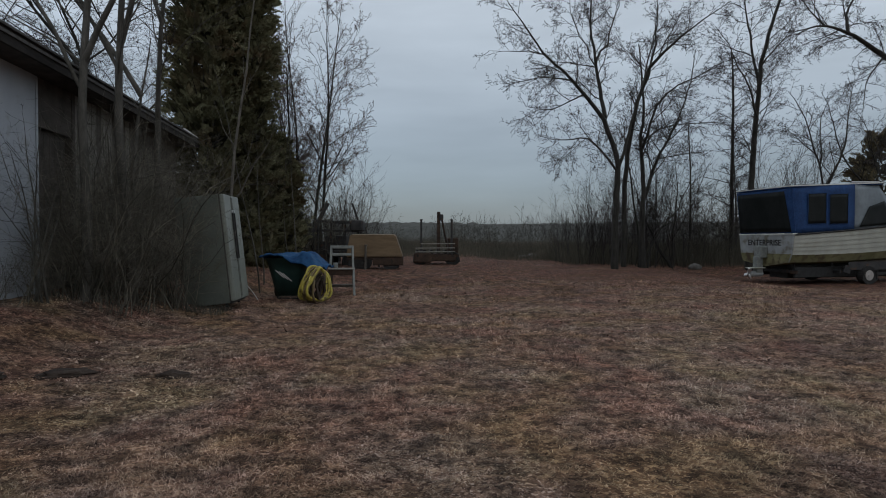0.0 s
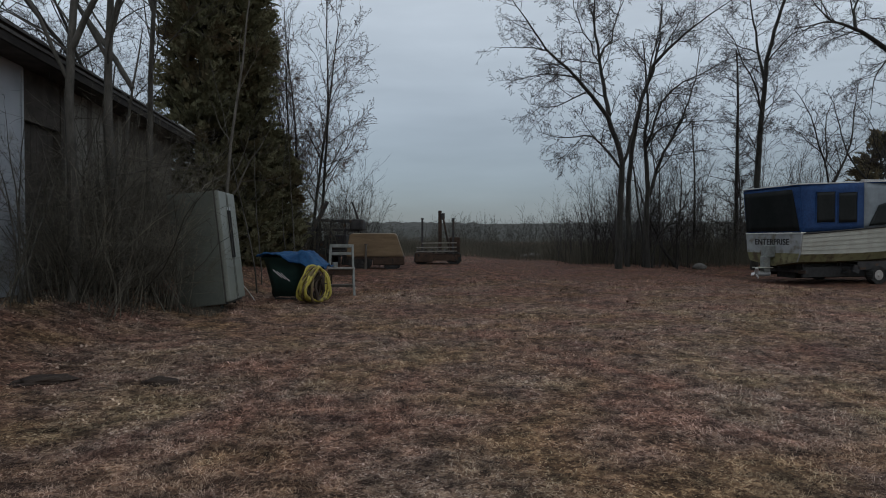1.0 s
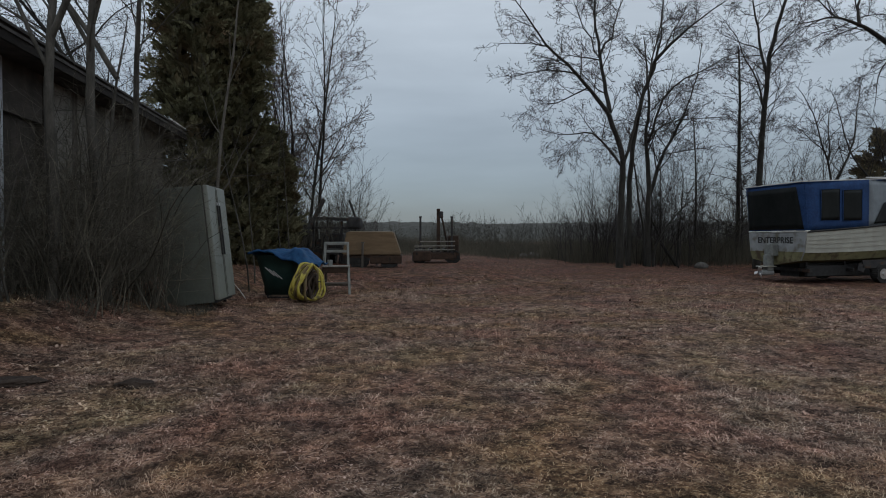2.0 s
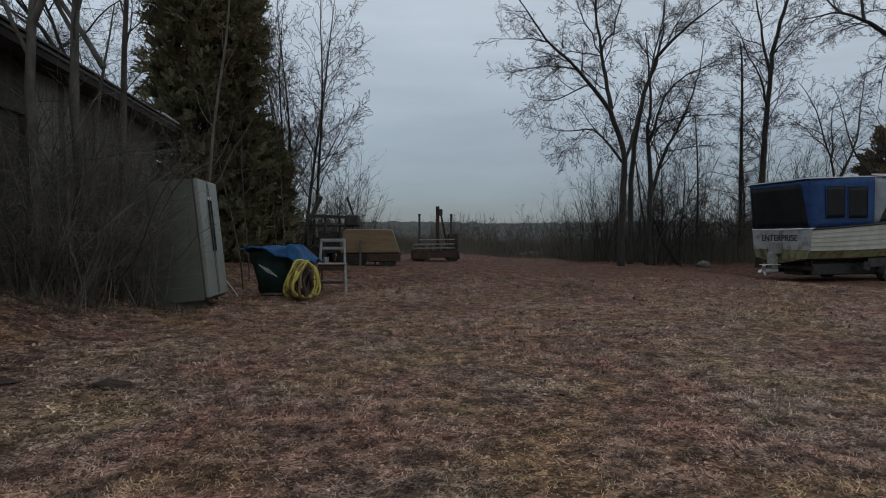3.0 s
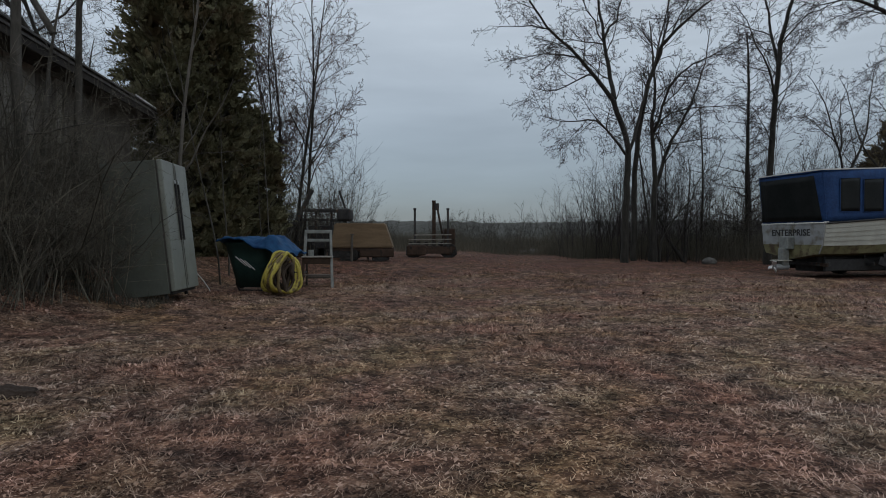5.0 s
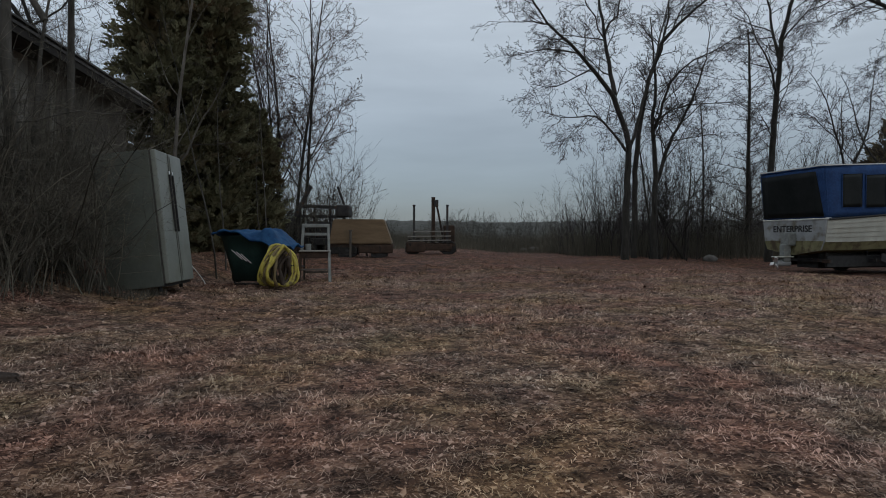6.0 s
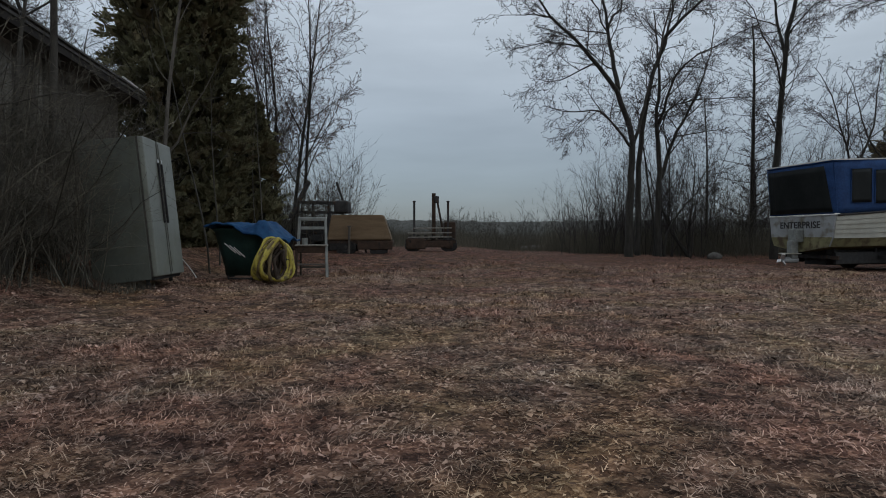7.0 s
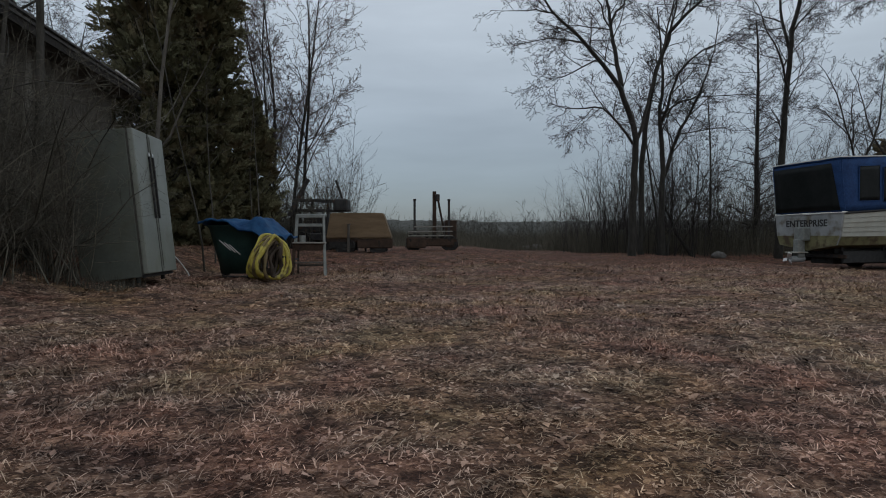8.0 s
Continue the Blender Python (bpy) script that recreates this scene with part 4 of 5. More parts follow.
    cur.body, cur.size, cur.extrude, cur.align_x = "ENTERPRISE", 0.27, 0.003, "CENTER"
    cur.space_character, cur.offset = 1.02, 0.006
    tmp = new("tmp_text", cur)
    me = bpy.data.meshes.new_from_object(tmp.evaluated_get(bpy.context.evaluated_depsgraph_get()))
    bpy.data.objects.remove(tmp)
    me.materials.clear()
    me.materials.append(BLACK)
    nm = part("name_lettering", me, None, tr, "black painted letters")
    nm.matrix_basis = pose(-0.056, 1.23, 0.97, 90, 0, -90)
    rc = random.Random(9)
    y = 0.03
    while y < 2.30:
        ln = min(rc.uniform(0.25, 0.55), 2.37 - y)
        part("cap_piece", bar((-0.03, y, gz + 0.02 + rc.uniform(0, 0.012)), (-0.03 + rc.uniform(-0.015, 0.015), y + ln - 0.02, gz + 0.02 + rc.uniform(-0.01, 0.012)), 0.08, rc.uniform(0.035, 0.06), bevel=0.014), PIPING, tr, "chipped white top rail")
        y += ln
    for y in (0.03, 2.37):
        part("corner_block", box(-0.06, 0.12, y - 0.03, y + 0.03, gz, gz + 0.06, 0.015), PIPING, tr)
    # stern drive
    dr = part("stern_drive", box(-0.32, -0.05, 1.06, 1.40, 0.55, 0.95, 0.05, seg=2), ALU, b, "weathered grey stern drive")
    leg = box(-0.42, -0.16, 1.13, 1.33, 0.05, 0.60, 0.05, seg=2)
    part("drive_leg", leg, ALU, dr)
    part("cavitation_plate", box(-0.66, -0.10, 1.08, 1.38, 0.20, 0.23, 0.01), HULL, dr)
    pr = rod((-0.62, 1.23, 0.02), (-0.14, 1.23, 0.02), 0.09, n=12)
    part("gear_case", pr, TRANSOM, dr)
    prop = bmesh.new()
    for k in range(3):
        own = box(-0.012, 0.012, -0.055, 0.055, 0.05, 0.19, 0.008)
        own.transform(pose(-0.66, 1.23, 0.02) @ pose(0, 0, 0, 120 * k + 20, 0, 0) @ pose(0, 0, 0, 0, 0, 30))
        merge(own, prop)
    part("propeller", prop, CHROME, dr)

    # canvas shelter
    def panel(name, corners, material, parent, label="", thick=0.02, puff=0.0, n=8):
        p00, p10, p11, p01 = [Vector(p) for p in corners]
        nrm = (p10 - p00).cross(p01 - p00).normalized()
        verts, faces = [], []
        for lay in (0, 1):
            for j in range(n + 1):
                for i in range(n + 1):
                    u, v = i / n, j / n
                    q = (p00.lerp(p10, u)).lerp(p01.lerp(p11, u), v)
                    q = q + nrm * (puff * math.sin(math.pi * u) * math.sin(math.pi * v) + 0.012 * noise.noise(q * 2.5) - lay * thick)
                    verts.append(q)
        k = (n + 1) ** 2
        for j in range(n):
            for i in range(n):
                a = j * (n + 1) + i
                faces.append((a, a + 1, a + n + 2, a + n + 1))
                faces.append((k + a + n + 1, k + a + n + 2, k + a + 1, k + a))
        for i in range(n):
            t = n * (n + 1) + i
            faces += [(i, k + i, k + i + 1, i + 1), (t + 1, k + t + 1, k + t, t)]
            c0, c1 = i * (n + 1), i * (n + 1) + n
            faces += [(c0 + n + 1, k + c0 + n + 1, k + c0, c0), (c1, k + c1, k + c1 + n + 1, c1 + n + 1)]
        return part(name, mesh_from(name, verts, faces, material, smooth=True), None, parent, label)

    top = empty("canvas_top", Matrix())
    top.parent = b
    zr, zf = 2.84, 3.02
    back = panel("rear_curtain", ((-0.02, 2.38, 1.36), (-0.02, 0.02, 1.36), (-0.16, 0.04, zr - 0.05), (-0.16, 2.36, zr - 0.05)), CANVAS, top, "blue canvas rear curtain")
    panel("window", ((-0.05, 2.36, 1.40), (-0.05, 0.10, 1.40), (-0.165, 0.30, zr - 0.13), (-0.165, 2.34, zr - 0.13)), VINYL_DARK, back, "dark smoked vinyl rear window", thick=0.01)
    for y, s in ((0.02, -1), (2.38, 1)):
        cs = ((-0.02, y, 1.36), (2.34, y, 1.49), (2.34, y, zf - 0.05), (-0.16, y + 0.02, zr - 0.05))
        sd = panel("side_curtain", cs if s < 0 else (cs[1], cs[0], cs[3], cs[2]), CANVAS, top, "blue canvas side curtain")
        for x0, x1 in ((0.48, 1.20), (1.32, 2.06)):
            ws = ((x0, y + 0.018 * s, 1.66), (x1, y + 0.018 * s, 1.68), (x1, y + 0.018 * s, 2.66), (x0, y + 0.018 * s, 2.62))
            panel("window", ws if s < 0 else (ws[1], ws[0], ws[3], ws[2]), VINYL_DARK, sd, "dark smoked vinyl window", thick=0.01)
            fr = bmesh.new()
            for a, c2 in ((ws[0], ws[1]), (ws[1], ws[2]), (ws[2], ws[3]), (ws[3], ws[0])):
                bar(a, c2, 0.016, 0.012, fr)
            part("window_seam", fr, CANVAS, sd)
        part("corner_pole", rod((0.02, y, 1.42), (-0.12, y, zr - 0.05), 0.014), CANVAS, top)
    # windscreen side and front
    for y, s in ((0.04, -1), (2.36, 1)):
        cs = ((2.36, y, 1.50), (4.6, y + (0.16 if s < 0 else -0.16), 1.66), (3.5, y + (0.14 if s < 0 else -0.14), zf - 0.05), (2.36, y, zf - 0.06))
        panel("side_screen", cs if s < 0 else (cs[1], cs[0], cs[3], cs[2]), VINYL_CLEAR, top, "cloudy clear vinyl side screen")
        # dark sheet laid over the screen stands for its unlit opening
        ds = ((2.55, y + 0.02 * s, 1.58), (4.3, y + 0.12 * -s + 0.02 * s, 1.70), (3.7, y + 0.12 * -s + 0.02 * s, 2.45), (3.0, y + 0.05 * -s + 0.02 * s, 2.25))
        panel("opening_dark_sheet", ds if s < 0 else (ds[1], ds[0], ds[3], ds[2]), VINYL_DARK, top, "dark sheet for the unlit opening in the side screen", thick=0.012)
    panel("windscreen", ((4.6, 0.2, 1.66), (4.6, 2.2, 1.66), (3.5, 2.22, zf - 0.05), (3.5, 0.18, zf - 0.05)), VINYL_CLEAR, top)
    panel("roof_canvas", ((-0.18, 0.02, zr), (3.55, 0.10, zf + 0.01), (3.55, 2.30, zf + 0.01), (-0.18, 2.38, zr)), CANVAS, top, "blue canvas roof", puff=0.07, thick=0.04, n=14)
    pip = bmesh.new()
    for a, c2 in (((-0.18, 0.0, zr + 0.015), (3.55, 0.08, zf + 0.025)), ((-0.18, 2.40, zr + 0.015), (3.55, 2.32, zf + 0.025)), ((-0.18, 0.0, zr + 0.015), (-0.18, 2.4, zr + 0.015))):
        bar(a, c2, 0.03, 0.03, pip)
    part("piping", pip, PIPING, top, "white piping along the roof edge")
    part("roof_batten", bar((2.30, 0.10, zf + 0.02), (3.5, 0.16, zf + 0.05), 0.05, 0.04, bevel=0.01), PIPING, top, "white batten along the roof edge")

    # trailer under the hull
    t = empty("boat_trailer", m, label="dark steel boat trailer with chromed wheel hubs", category="trailer")
    gz0 = -0.30
    for y in (0.35, 2.05):
        # side beams made deep and black, to darken the space under the hull
        part("beam", bar((0.3, y, 0.10), (8.4, 1.2 + (y - 1.2) * 0.25, 0.10), 0.08, 0.34, bevel=0.01), BLACK, t)
        part("bunk", bar((0.1, y + (0.2 if y < 1 else -0.2), 0.42), (4.2, y + (0.2 if y < 1 else -0.2), 0.44), 0.14, 0.06, bevel=0.008), WOOD_DARK, t)
        for x in (0.5, 2.0, 3.6):
            part("bunk_post", bar((x, y + (0.2 if y < 1 else -0.2), 0.12), (x, y + (0.2 if y < 1 else -0.2), 0.42), 0.06, 0.06), STEEL_DARK, t)
    # block added only to fill the space under the hull with black
    part("underhull_dark_block", box(0.5, 5.0, 0.8, 1.6, -0.12, 0.34, 0.02), BLACK, t, "added black block that darkens the space under the hull")
    for x in (0.35, 2.0, 4.0):
        part("cross_member", bar((x, 0.2, 0.12), (x, 2.2, 0.12), 0.08, 0.10), STEEL_DARK, t)
    for y in (0.10, 2.30):
        for x in (2.95,):
            wheel_parts(t, x, y, gz0 + 0.29, 0.30, 0.20, CHROME)
        fn = bmesh.new()
        bar((2.2, y, 0.30), (3.85, y, 0.30), 0.03, 0.26, fn)
        bar((2.2, y, 0.30), (2.12, y, 0.08), 0.03, 0.26, fn)
        part("fender", fn, STEEL_DARK, t)
    part("tongue", bar((8.2, 1.2, 0.16), (9.6, 1.2, 0.12), 0.09, 0.12), STEEL_DARK, t)
    part("jack", rod((9.3, 1.2, gz0 - 0.02), (9.3, 1.2, 0.35), 0.035), STEEL_DARK, t)
    lamp = box(0.2, 0.26, 0.15, 0.4, 0.06, 0.16, 0.008)
    part("tail_lamp", lamp, RUST, t, "dull red tail lamp")


build_boat()
# ---- trees ----
def stem(b, base, azimuth, lean, length, rad, level=0, lift=None):
    """One main stem; azimuth 0 points along x, 90 away; lean in degrees from upright."""
    a, q = radians(azimuth), radians(lean)
    d = Vector((math.cos(a) * math.sin(q), math.sin(a) * math.sin(q), math.cos(q)))
    keep = b.s
    if lift is not None:
        b.s = dict(keep, lift=(lift,) * 2 + keep["lift"][2:])
    b.grow(Vector(base), d, length, rad, level)
    b.s = keep


OPEN = spec(taper=(0.10, 0.15, 0.28, 0.5, 1.5), segs=(12, 8, 6, 4, 2), kids=(10, 10, 9, 7), ref=(8, 3.5, 1.5, 0.7), wiggle=(0.09, 0.14, 0.18, 0.2, 0.2), lift=(0.02, 0.02, 0.0, -0.03, -0.05), angle=(44, 48, 50, 52), min_r=0.0042, first=(0.30, 0.2, 0.12, 0.1))
SLIM = spec(segs=(12, 4, 3, 2), sides=(8, 4, 3, 3), kids=(85, 6, 4), ref=(9, 1.5, 0.8), angle=(68, 45, 45), length=(0.17, 0.42, 0.45), fall=(0.72, 0.4, 0.4), first=(0.12, 0.15, 0.1), wiggle=(0.025, 0.08, 0.13, 0.16), min_r=0.0085, lift=(0.03, 0.03, 0.02, 0), thin=(0.26, 0.5, 0.55), taper=(0.3, 0.35, 0.4, 0.5), wood_levels=1)
FAN = spec(taper=(0.10, 0.16, 0.3, 0.6, 1.3), segs=(11, 6, 4, 2, 1), kids=(16, 7, 6, 4), ref=(8, 2.0, 1.0, 0.5), angle=(35, 36, 40, 44), length=(0.27, 0.45, 0.45, 0.5), fall=(0.62, 0.4, 0.4, 0.3), first=(0.22, 0.15, 0.1, 0.1), lift=(0.02, 0.07, 0.04, 0.01, 0), wiggle=(0.04, 0.08, 0.13, 0.17, 0.2), min_r=0.0058)
YARD = "bare trees at the yard's edge"

# spreading tree with a forked trunk
BUDDED = dict(OPEN, segs=(12, 5, 3, 2, 1), kids=(10, 9, 6, 4), ref=(8, 1.6, 0.75, 0.36), length=(0.46, 0.5, 0.48, 0.5), angle=(46, 46, 48, 55), wiggle=(0.09, 0.12, 0.16, 0.2, 0.2), lift=(0.02, 0.015, -0.015, -0.04, -0.05), taper=(0.1, 0.3, 0.5, 0.8, 1.4), min_r=0.0050, wood_levels=2)
t = Branching(21, BUDDED)
t.limb(((-0.06, 0.0, -0.20), (-0.04, 0.0, 1.91), (0.02, 0.0, 4.09), (-0.56, -0.2, 5.74)), 0.150, 0.085, 0.72)
t.limb(((-0.56, -0.2, 5.74), (-1.84, -0.5, 7.12), (-2.96, -0.8, 8.09), (-4.42, -1.2, 9.92)), 0.085, 0.012)
t.limb(((-0.49, -0.1, 5.83), (-0.66, 0.3, 7.46), (-0.86, 0.6, 9.56), (-0.78, 0.8, 11.90)), 0.085, 0.020)
t.limb(((-0.75, 0.3, 8.12), (0.01, 0.9, 9.42), (0.57, 1.4, 11.47)), 0.045, 0.010)
t.limb(((-0.06, 0.0, 3.88), (-1.31, -0.8, 4.90), (-2.32, -1.4, 4.74), (-3.40, -2.0, 4.84)), 0.050, 0.008)
t.limb(((-1.88, -0.5, 7.16), (-3.23, -1.2, 7.08), (-4.50, -1.6, 6.66)), 0.035, 0.006)
t.limb(((-2.90, -0.8, 8.05), (-3.79, -0.4, 8.30), (-4.97, 0.0, 8.43)), 0.030, 0.006)
t.limb(((-1.43, -0.4, 6.63), (-2.43, 0.6, 6.30), (-3.36, 1.2, 6.55)), 0.030, 0.006)
t.limb(((0.02, 0.0, 3.66), (0.83, 0.6, 6.08), (1.38, 0.9, 7.62), (2.03, 1.3, 10.50)), 0.070, 0.012, 0.35)
t.limb(((-0.78, 0.3, 7.95), (-1.69, -0.4, 9.21), (-2.16, -0.8, 10.75)), 0.030, 0.008)
t.finish("tree", pose(6.72, 22.9, 0.0), BARK, TWIG, "leafless grey tree with a forked trunk and spreading limbs", YARD)

# cluster of stems beside it
t = Branching(34, BUDDED)
t.limb(((-0.82, 0.0, -0.10), (-0.80, 0.0, 1.96), (-0.73, 0.0, 4.24), (-0.40, 0.0, 6.40), (0.05, -0.4, 8.14)), 0.120, 0.070, 0.6)
t.limb(((0.05, -0.4, 8.14), (0.89, -0.8, 8.99), (1.62, -1.0, 9.62), (2.78, -1.6, 10.37)), 0.070, 0.012)
t.limb(((-0.08, -0.3, 7.52), (0.59, 0.4, 9.38), (0.78, 0.8, 11.69)), 0.050, 0.012)
t.limb(((-0.05, 0.0, -0.10), (-0.05, 0.0, 3.11), (-0.12, 0.0, 5.11), (0.05, 0.3, 6.89), (-0.06, 0.6, 9.44)), 0.140, 0.020, 0.45)
t.limb(((-0.10, 0.0, 4.97), (0.39, -0.6, 6.64), (1.49, -1.0, 7.52), (2.78, -1.6, 8.11)), 0.060, 0.010)
t.limb(((-0.12, 0.0, 5.25), (1.08, 0.5, 5.91), (2.43, 0.9, 6.15), (3.98, 1.2, 6.26)), 0.045, 0.008)
t.limb(((0.02, 0.0, 2.90), (0.64, 0.4, 4.43), (1.51, 0.8, 5.82), (2.22, 1.0, 7.49), (2.60, 1.2, 9.39)), 0.085, 0.012)
t.limb(((-0.08, 0.4, -0.10), (-0.12, 0.5, 2.21), (-0.42, 0.7, 4.15), (-0.65, 0.9, 6.37)), 0.060, 0.015, 0.5)
t.limb(((0.27, 0.3, -0.10), (0.64, 0.4, 1.25), (1.67, 0.6, 2.46), (2.29, 0.8, 3.92)), 0.050, 0.010, 0.3)
t.finish("tree", pose(8.35, 24.6, 0.0), BARK, TWIG, "leafless tree with several grey stems from one base", YARD)

t = Branching(36, OPEN)
stem(t, (0, 0, -0.15), 176, 26, 4.6, 0.085, 0, 0.02)
stem(t, (0, 0.1, -0.15), 20, 10, 5.0, 0.055, 0, 0.02)
t.finish("tree", pose(10.3, 26.6, 0.0), BARK, TWIG, "small leafless tree leaning over in the undergrowth", YARD)

for seed, x, y, h, r0 in ((41, 13.95, 28.6, 10.4, 0.115), (43, 12.3, 29.6, 7.4, 0.07), (45, 11.0, 30.5, 6.0, 0.05), (47, 15.4, 31.0, 7.0, 0.06)):
    t = Branching(seed, SLIM)
    stem(t, (0, 0, -0.15), 90, 1.5, h, r0, 0, 0.02)
    t.finish("tree", pose(x, y, -0.05), BARK, TWIG, "slim straight leafless tree with short level branches" if h > 8 else "thin young leafless tree with short level branches", YARD)

t = Branching(52, BUDDED)
t.limb(((-0.13, 0.0, -0.17), (-0.08, 0.0, 3.22), (0.04, 0.0, 5.58), (0.26, 0.0, 8.43), (0.63, 0.0, 10.22), (1.49, 0.0, 12.80)), 0.170, 0.050, 0.35)
t.limb(((0.24, 0.0, 7.89), (0.18, 0.6, 9.98), (-0.02, 1.0, 12.49)), 0.075, 0.020)
t.limb(((0.19, 0.0, 6.54), (-0.49, -0.5, 7.85), (-1.36, -1.0, 9.00), (-2.39, -1.5, 10.04)), 0.050, 0.010)
t.limb(((0.33, 0.0, 8.87), (0.73, -0.6, 9.65), (1.57, -1.0, 10.04)), 0.040, 0.008)
t.limb(((0.09, 0.0, 5.92), (0.78, 0.5, 7.01), (1.19, 0.8, 8.60)), 0.030, 0.008)
t.finish("tree", pose(13.45, 25.7, -0.2), BARK, TWIG, "tall straight leafless tree with dark bark", YARD)

t = Branching(64, dict(BUDDED, min_r=0.006, kids=(10, 6, 4, 3)))
t.limb(((0.0, 0.0, -0.15), (-0.05, 0.0, 3.94), (-0.86, -0.4, 5.82), (-1.32, -0.6, 7.14), (-2.43, -1.0, 8.34)), 0.090, 0.012, 0.4)
t.limb(((0.07, 0.0, 3.80), (1.31, 0.5, 5.96), (1.74, 0.8, 8.13), (2.17, 1.0, 9.43)), 0.070, 0.010)
t.limb(((-0.27, 0.0, 4.78), (0.17, 0.6, 7.02), (0.77, 1.0, 8.70)), 0.040, 0.008)
t.limb(((-0.50, 0.0, 5.49), (-2.22, -1.0, 6.30), (-2.85, -1.4, 6.50)), 0.030, 0.008)
far_tree = t.finish("tree", pose(19.0, 29.5, -0.1), BARK, TWIG, "wide leafless tree standing behind the boat", "bare trees behind the boat")
copy_thing(far_tree, pose(23.2, 32.0, -0.1, 0, 0, 130))
copy_thing(far_tree, pose(27.5, 36.0, -0.1, 0, 0, 250))

# tree beyond the boat whose limb hangs into view
t = Branching(77, BUDDED)
t.limb(((-0.01, 0.0, -0.2), (-0.03, 0.0, 5.01), (-0.27, 0.0, 7.13), (-1.60, -0.5, 8.12)), 0.240, 0.150, 0.85)
t.limb(((-1.60, -0.5, 8.12), (-3.47, -0.9, 9.11), (-4.52, -1.2, 9.48), (-5.54, -1.5, 9.64), (-7.44, -2.0, 9.20)), 0.140, 0.012)
t.limb(((-4.45, -1.2, 9.44), (-4.25, -0.8, 10.35), (-3.30, -0.3, 11.94)), 0.070, 0.020)
t.limb(((-5.54, -1.5, 9.64), (-5.94, -1.0, 10.50), (-6.50, -0.6, 11.35)), 0.040, 0.010)
t.limb(((-2.67, -0.7, 8.74), (-3.85, -1.4, 7.46), (-4.27, -1.8, 6.26)), 0.040, 0.008)
t.limb(((-0.27, 0.0, 7.13), (0.86, 0.5, 9.89), (1.60, 0.8, 12.42)), 0.120, 0.040)
t.finish("tree", pose(20.4, 24.6, -0.2), BARK, TWIG, "large leafless tree with a long drooping limb", "bare trees behind the boat")

# many-stemmed tree beyond the evergreens
t = Branching(85, FAN)
rr = random.Random(2)
for k in range(7):
    stem(t, (rr.gauss(0, 0.25), rr.gauss(0, 0.25), -0.15), 51 * k + rr.uniform(0, 30), rr.uniform(1, 4.5), rr.uniform(8.0, 10.8), rr.uniform(0.045, 0.075), 0, 0.01)
t.finish("tree", pose(-5.2, 22.0, 0.1), BARK, TWIG_RED, "many-stemmed leafless tree with fine reddish twigs", "bare trees beside the shed")

# tall bare trees behind the shed
t = Branching(90, OPEN)
stem(t, (0, 0, -0.2), 100, 3, 11, 0.14, 0, 0.01)
stem(t, t.on_stem(3.4), 200, 24, 7.0, 0.07, 0, 0.03)
behind = t.finish("tree", pose(-8.6, 16.8, 0.2), BARK, TWIG, "tall leafless tree rising behind the shed roof", "bare trees behind the shed")
for x, y, a in ((-12.0, 18.0, 80), (-13.8, 24.0, 300)):
    copy_thing(behind, pose(x, y, 0.2, 0, 0, a))

# stems in front of the shed
WILD = spec(segs=(9, 6, 4, 2), sides=(7, 5, 3, 3), taper=(0.15, 0.2, 0.4, 0.6), wiggle=(0.05, 0.13, 0.18, 0.2), lift=(0.03, 0.03, 0.01, 0), kids=(11, 6, 5), ref=(6, 2, 0.8), first=(0.25, 0.15, 0.1), angle=(42, 45, 48), length=(0.30, 0.42, 0.5), fall=(0.5, 0.4, 0.3), thin=(0.32, 0.5, 0.6), min_r=0.0026, wood_levels=2)
for i, (x, y, lean, az, h, r0) in enumerate([(-4.63, 7.65, 0.5, 180, 7.5, 0.076), (-4.36, 8.3, 0.5, 180, 7.4, 0.078), (-4.57, 9.2, 1.0, 180, 7.4, 0.06), (-4.66, 8.8, 2.0, 0, 3.9, 0.048)]):
    t = Branching(100 + i, dict(WILD, first=(0.42, 0.15, 0.1), kids=(13, 7, 5)))
    stem(t, (0, 0, -0.1), az, lean, h, r0, 0, 0.02)
    if i < 2:
        stem(t, t.on_stem(3.1 + 0.4 * i), az + 165, 24, h * 0.55, r0 * 0.55, 0, 0.05)
        stem(t, t.on_stem(2.7 + 0.5 * i), az + 10, 27, h * 0.5, r0 * 0.36, 0, 0.04)
    if i == 2:
        stem(t, t.on_stem(4.1), 170, 24, 3.6, 0.035, 0, 0.04)
        stem(t, t.on_stem(4.4), 20, 30, 3.2, 0.03, 0, 0.04)
    if i == 3:
        stem(t, t.on_stem(2.9), 182, 27, 4.4, 0.04, 0, 0.03)
    if i == 1:
        t.s = dict(WILD, kids=(2, 3, 3))
        stem(t, t.on_stem(1.7), -6, 84, 1.5, 0.010, 1, 0.004)
    t.finish("tree", pose(x, y, ground_z(x, y)), BARK_YOUNG, TWIG, "thin grey-barked young tree growing against the shed", "young trees against the shed")
t = Branching(118, dict(WILD, kids=(9, 6, 4)))
for k in range(5):
    stem(t, (0.05 * k, 0.03 * k, -0.1), 20 + 68 * k, 14, 1.9 + 0.25 * (k % 3), 0.016, 0, 0.03)
t.finish("shrub", pose(-4.95, 7.0, ground_z(-4.95, 7.0)), BARK_YOUNG, TWIG, "bare twiggy shrub in front of the grey siding", "young trees against the shed", "shrub")
t = Branching(120, WILD)
t.s = dict(WILD, kids=(5, 5, 4), length=(0.2, 0.42, 0.5))
stem(t, (0, 0, -0.1), 15, 4, 6.4, 0.038, 0, 0.015)
stem(t, t.on_stem(1.75), 10, 52, 1.7, 0.018, 1, 0.03)
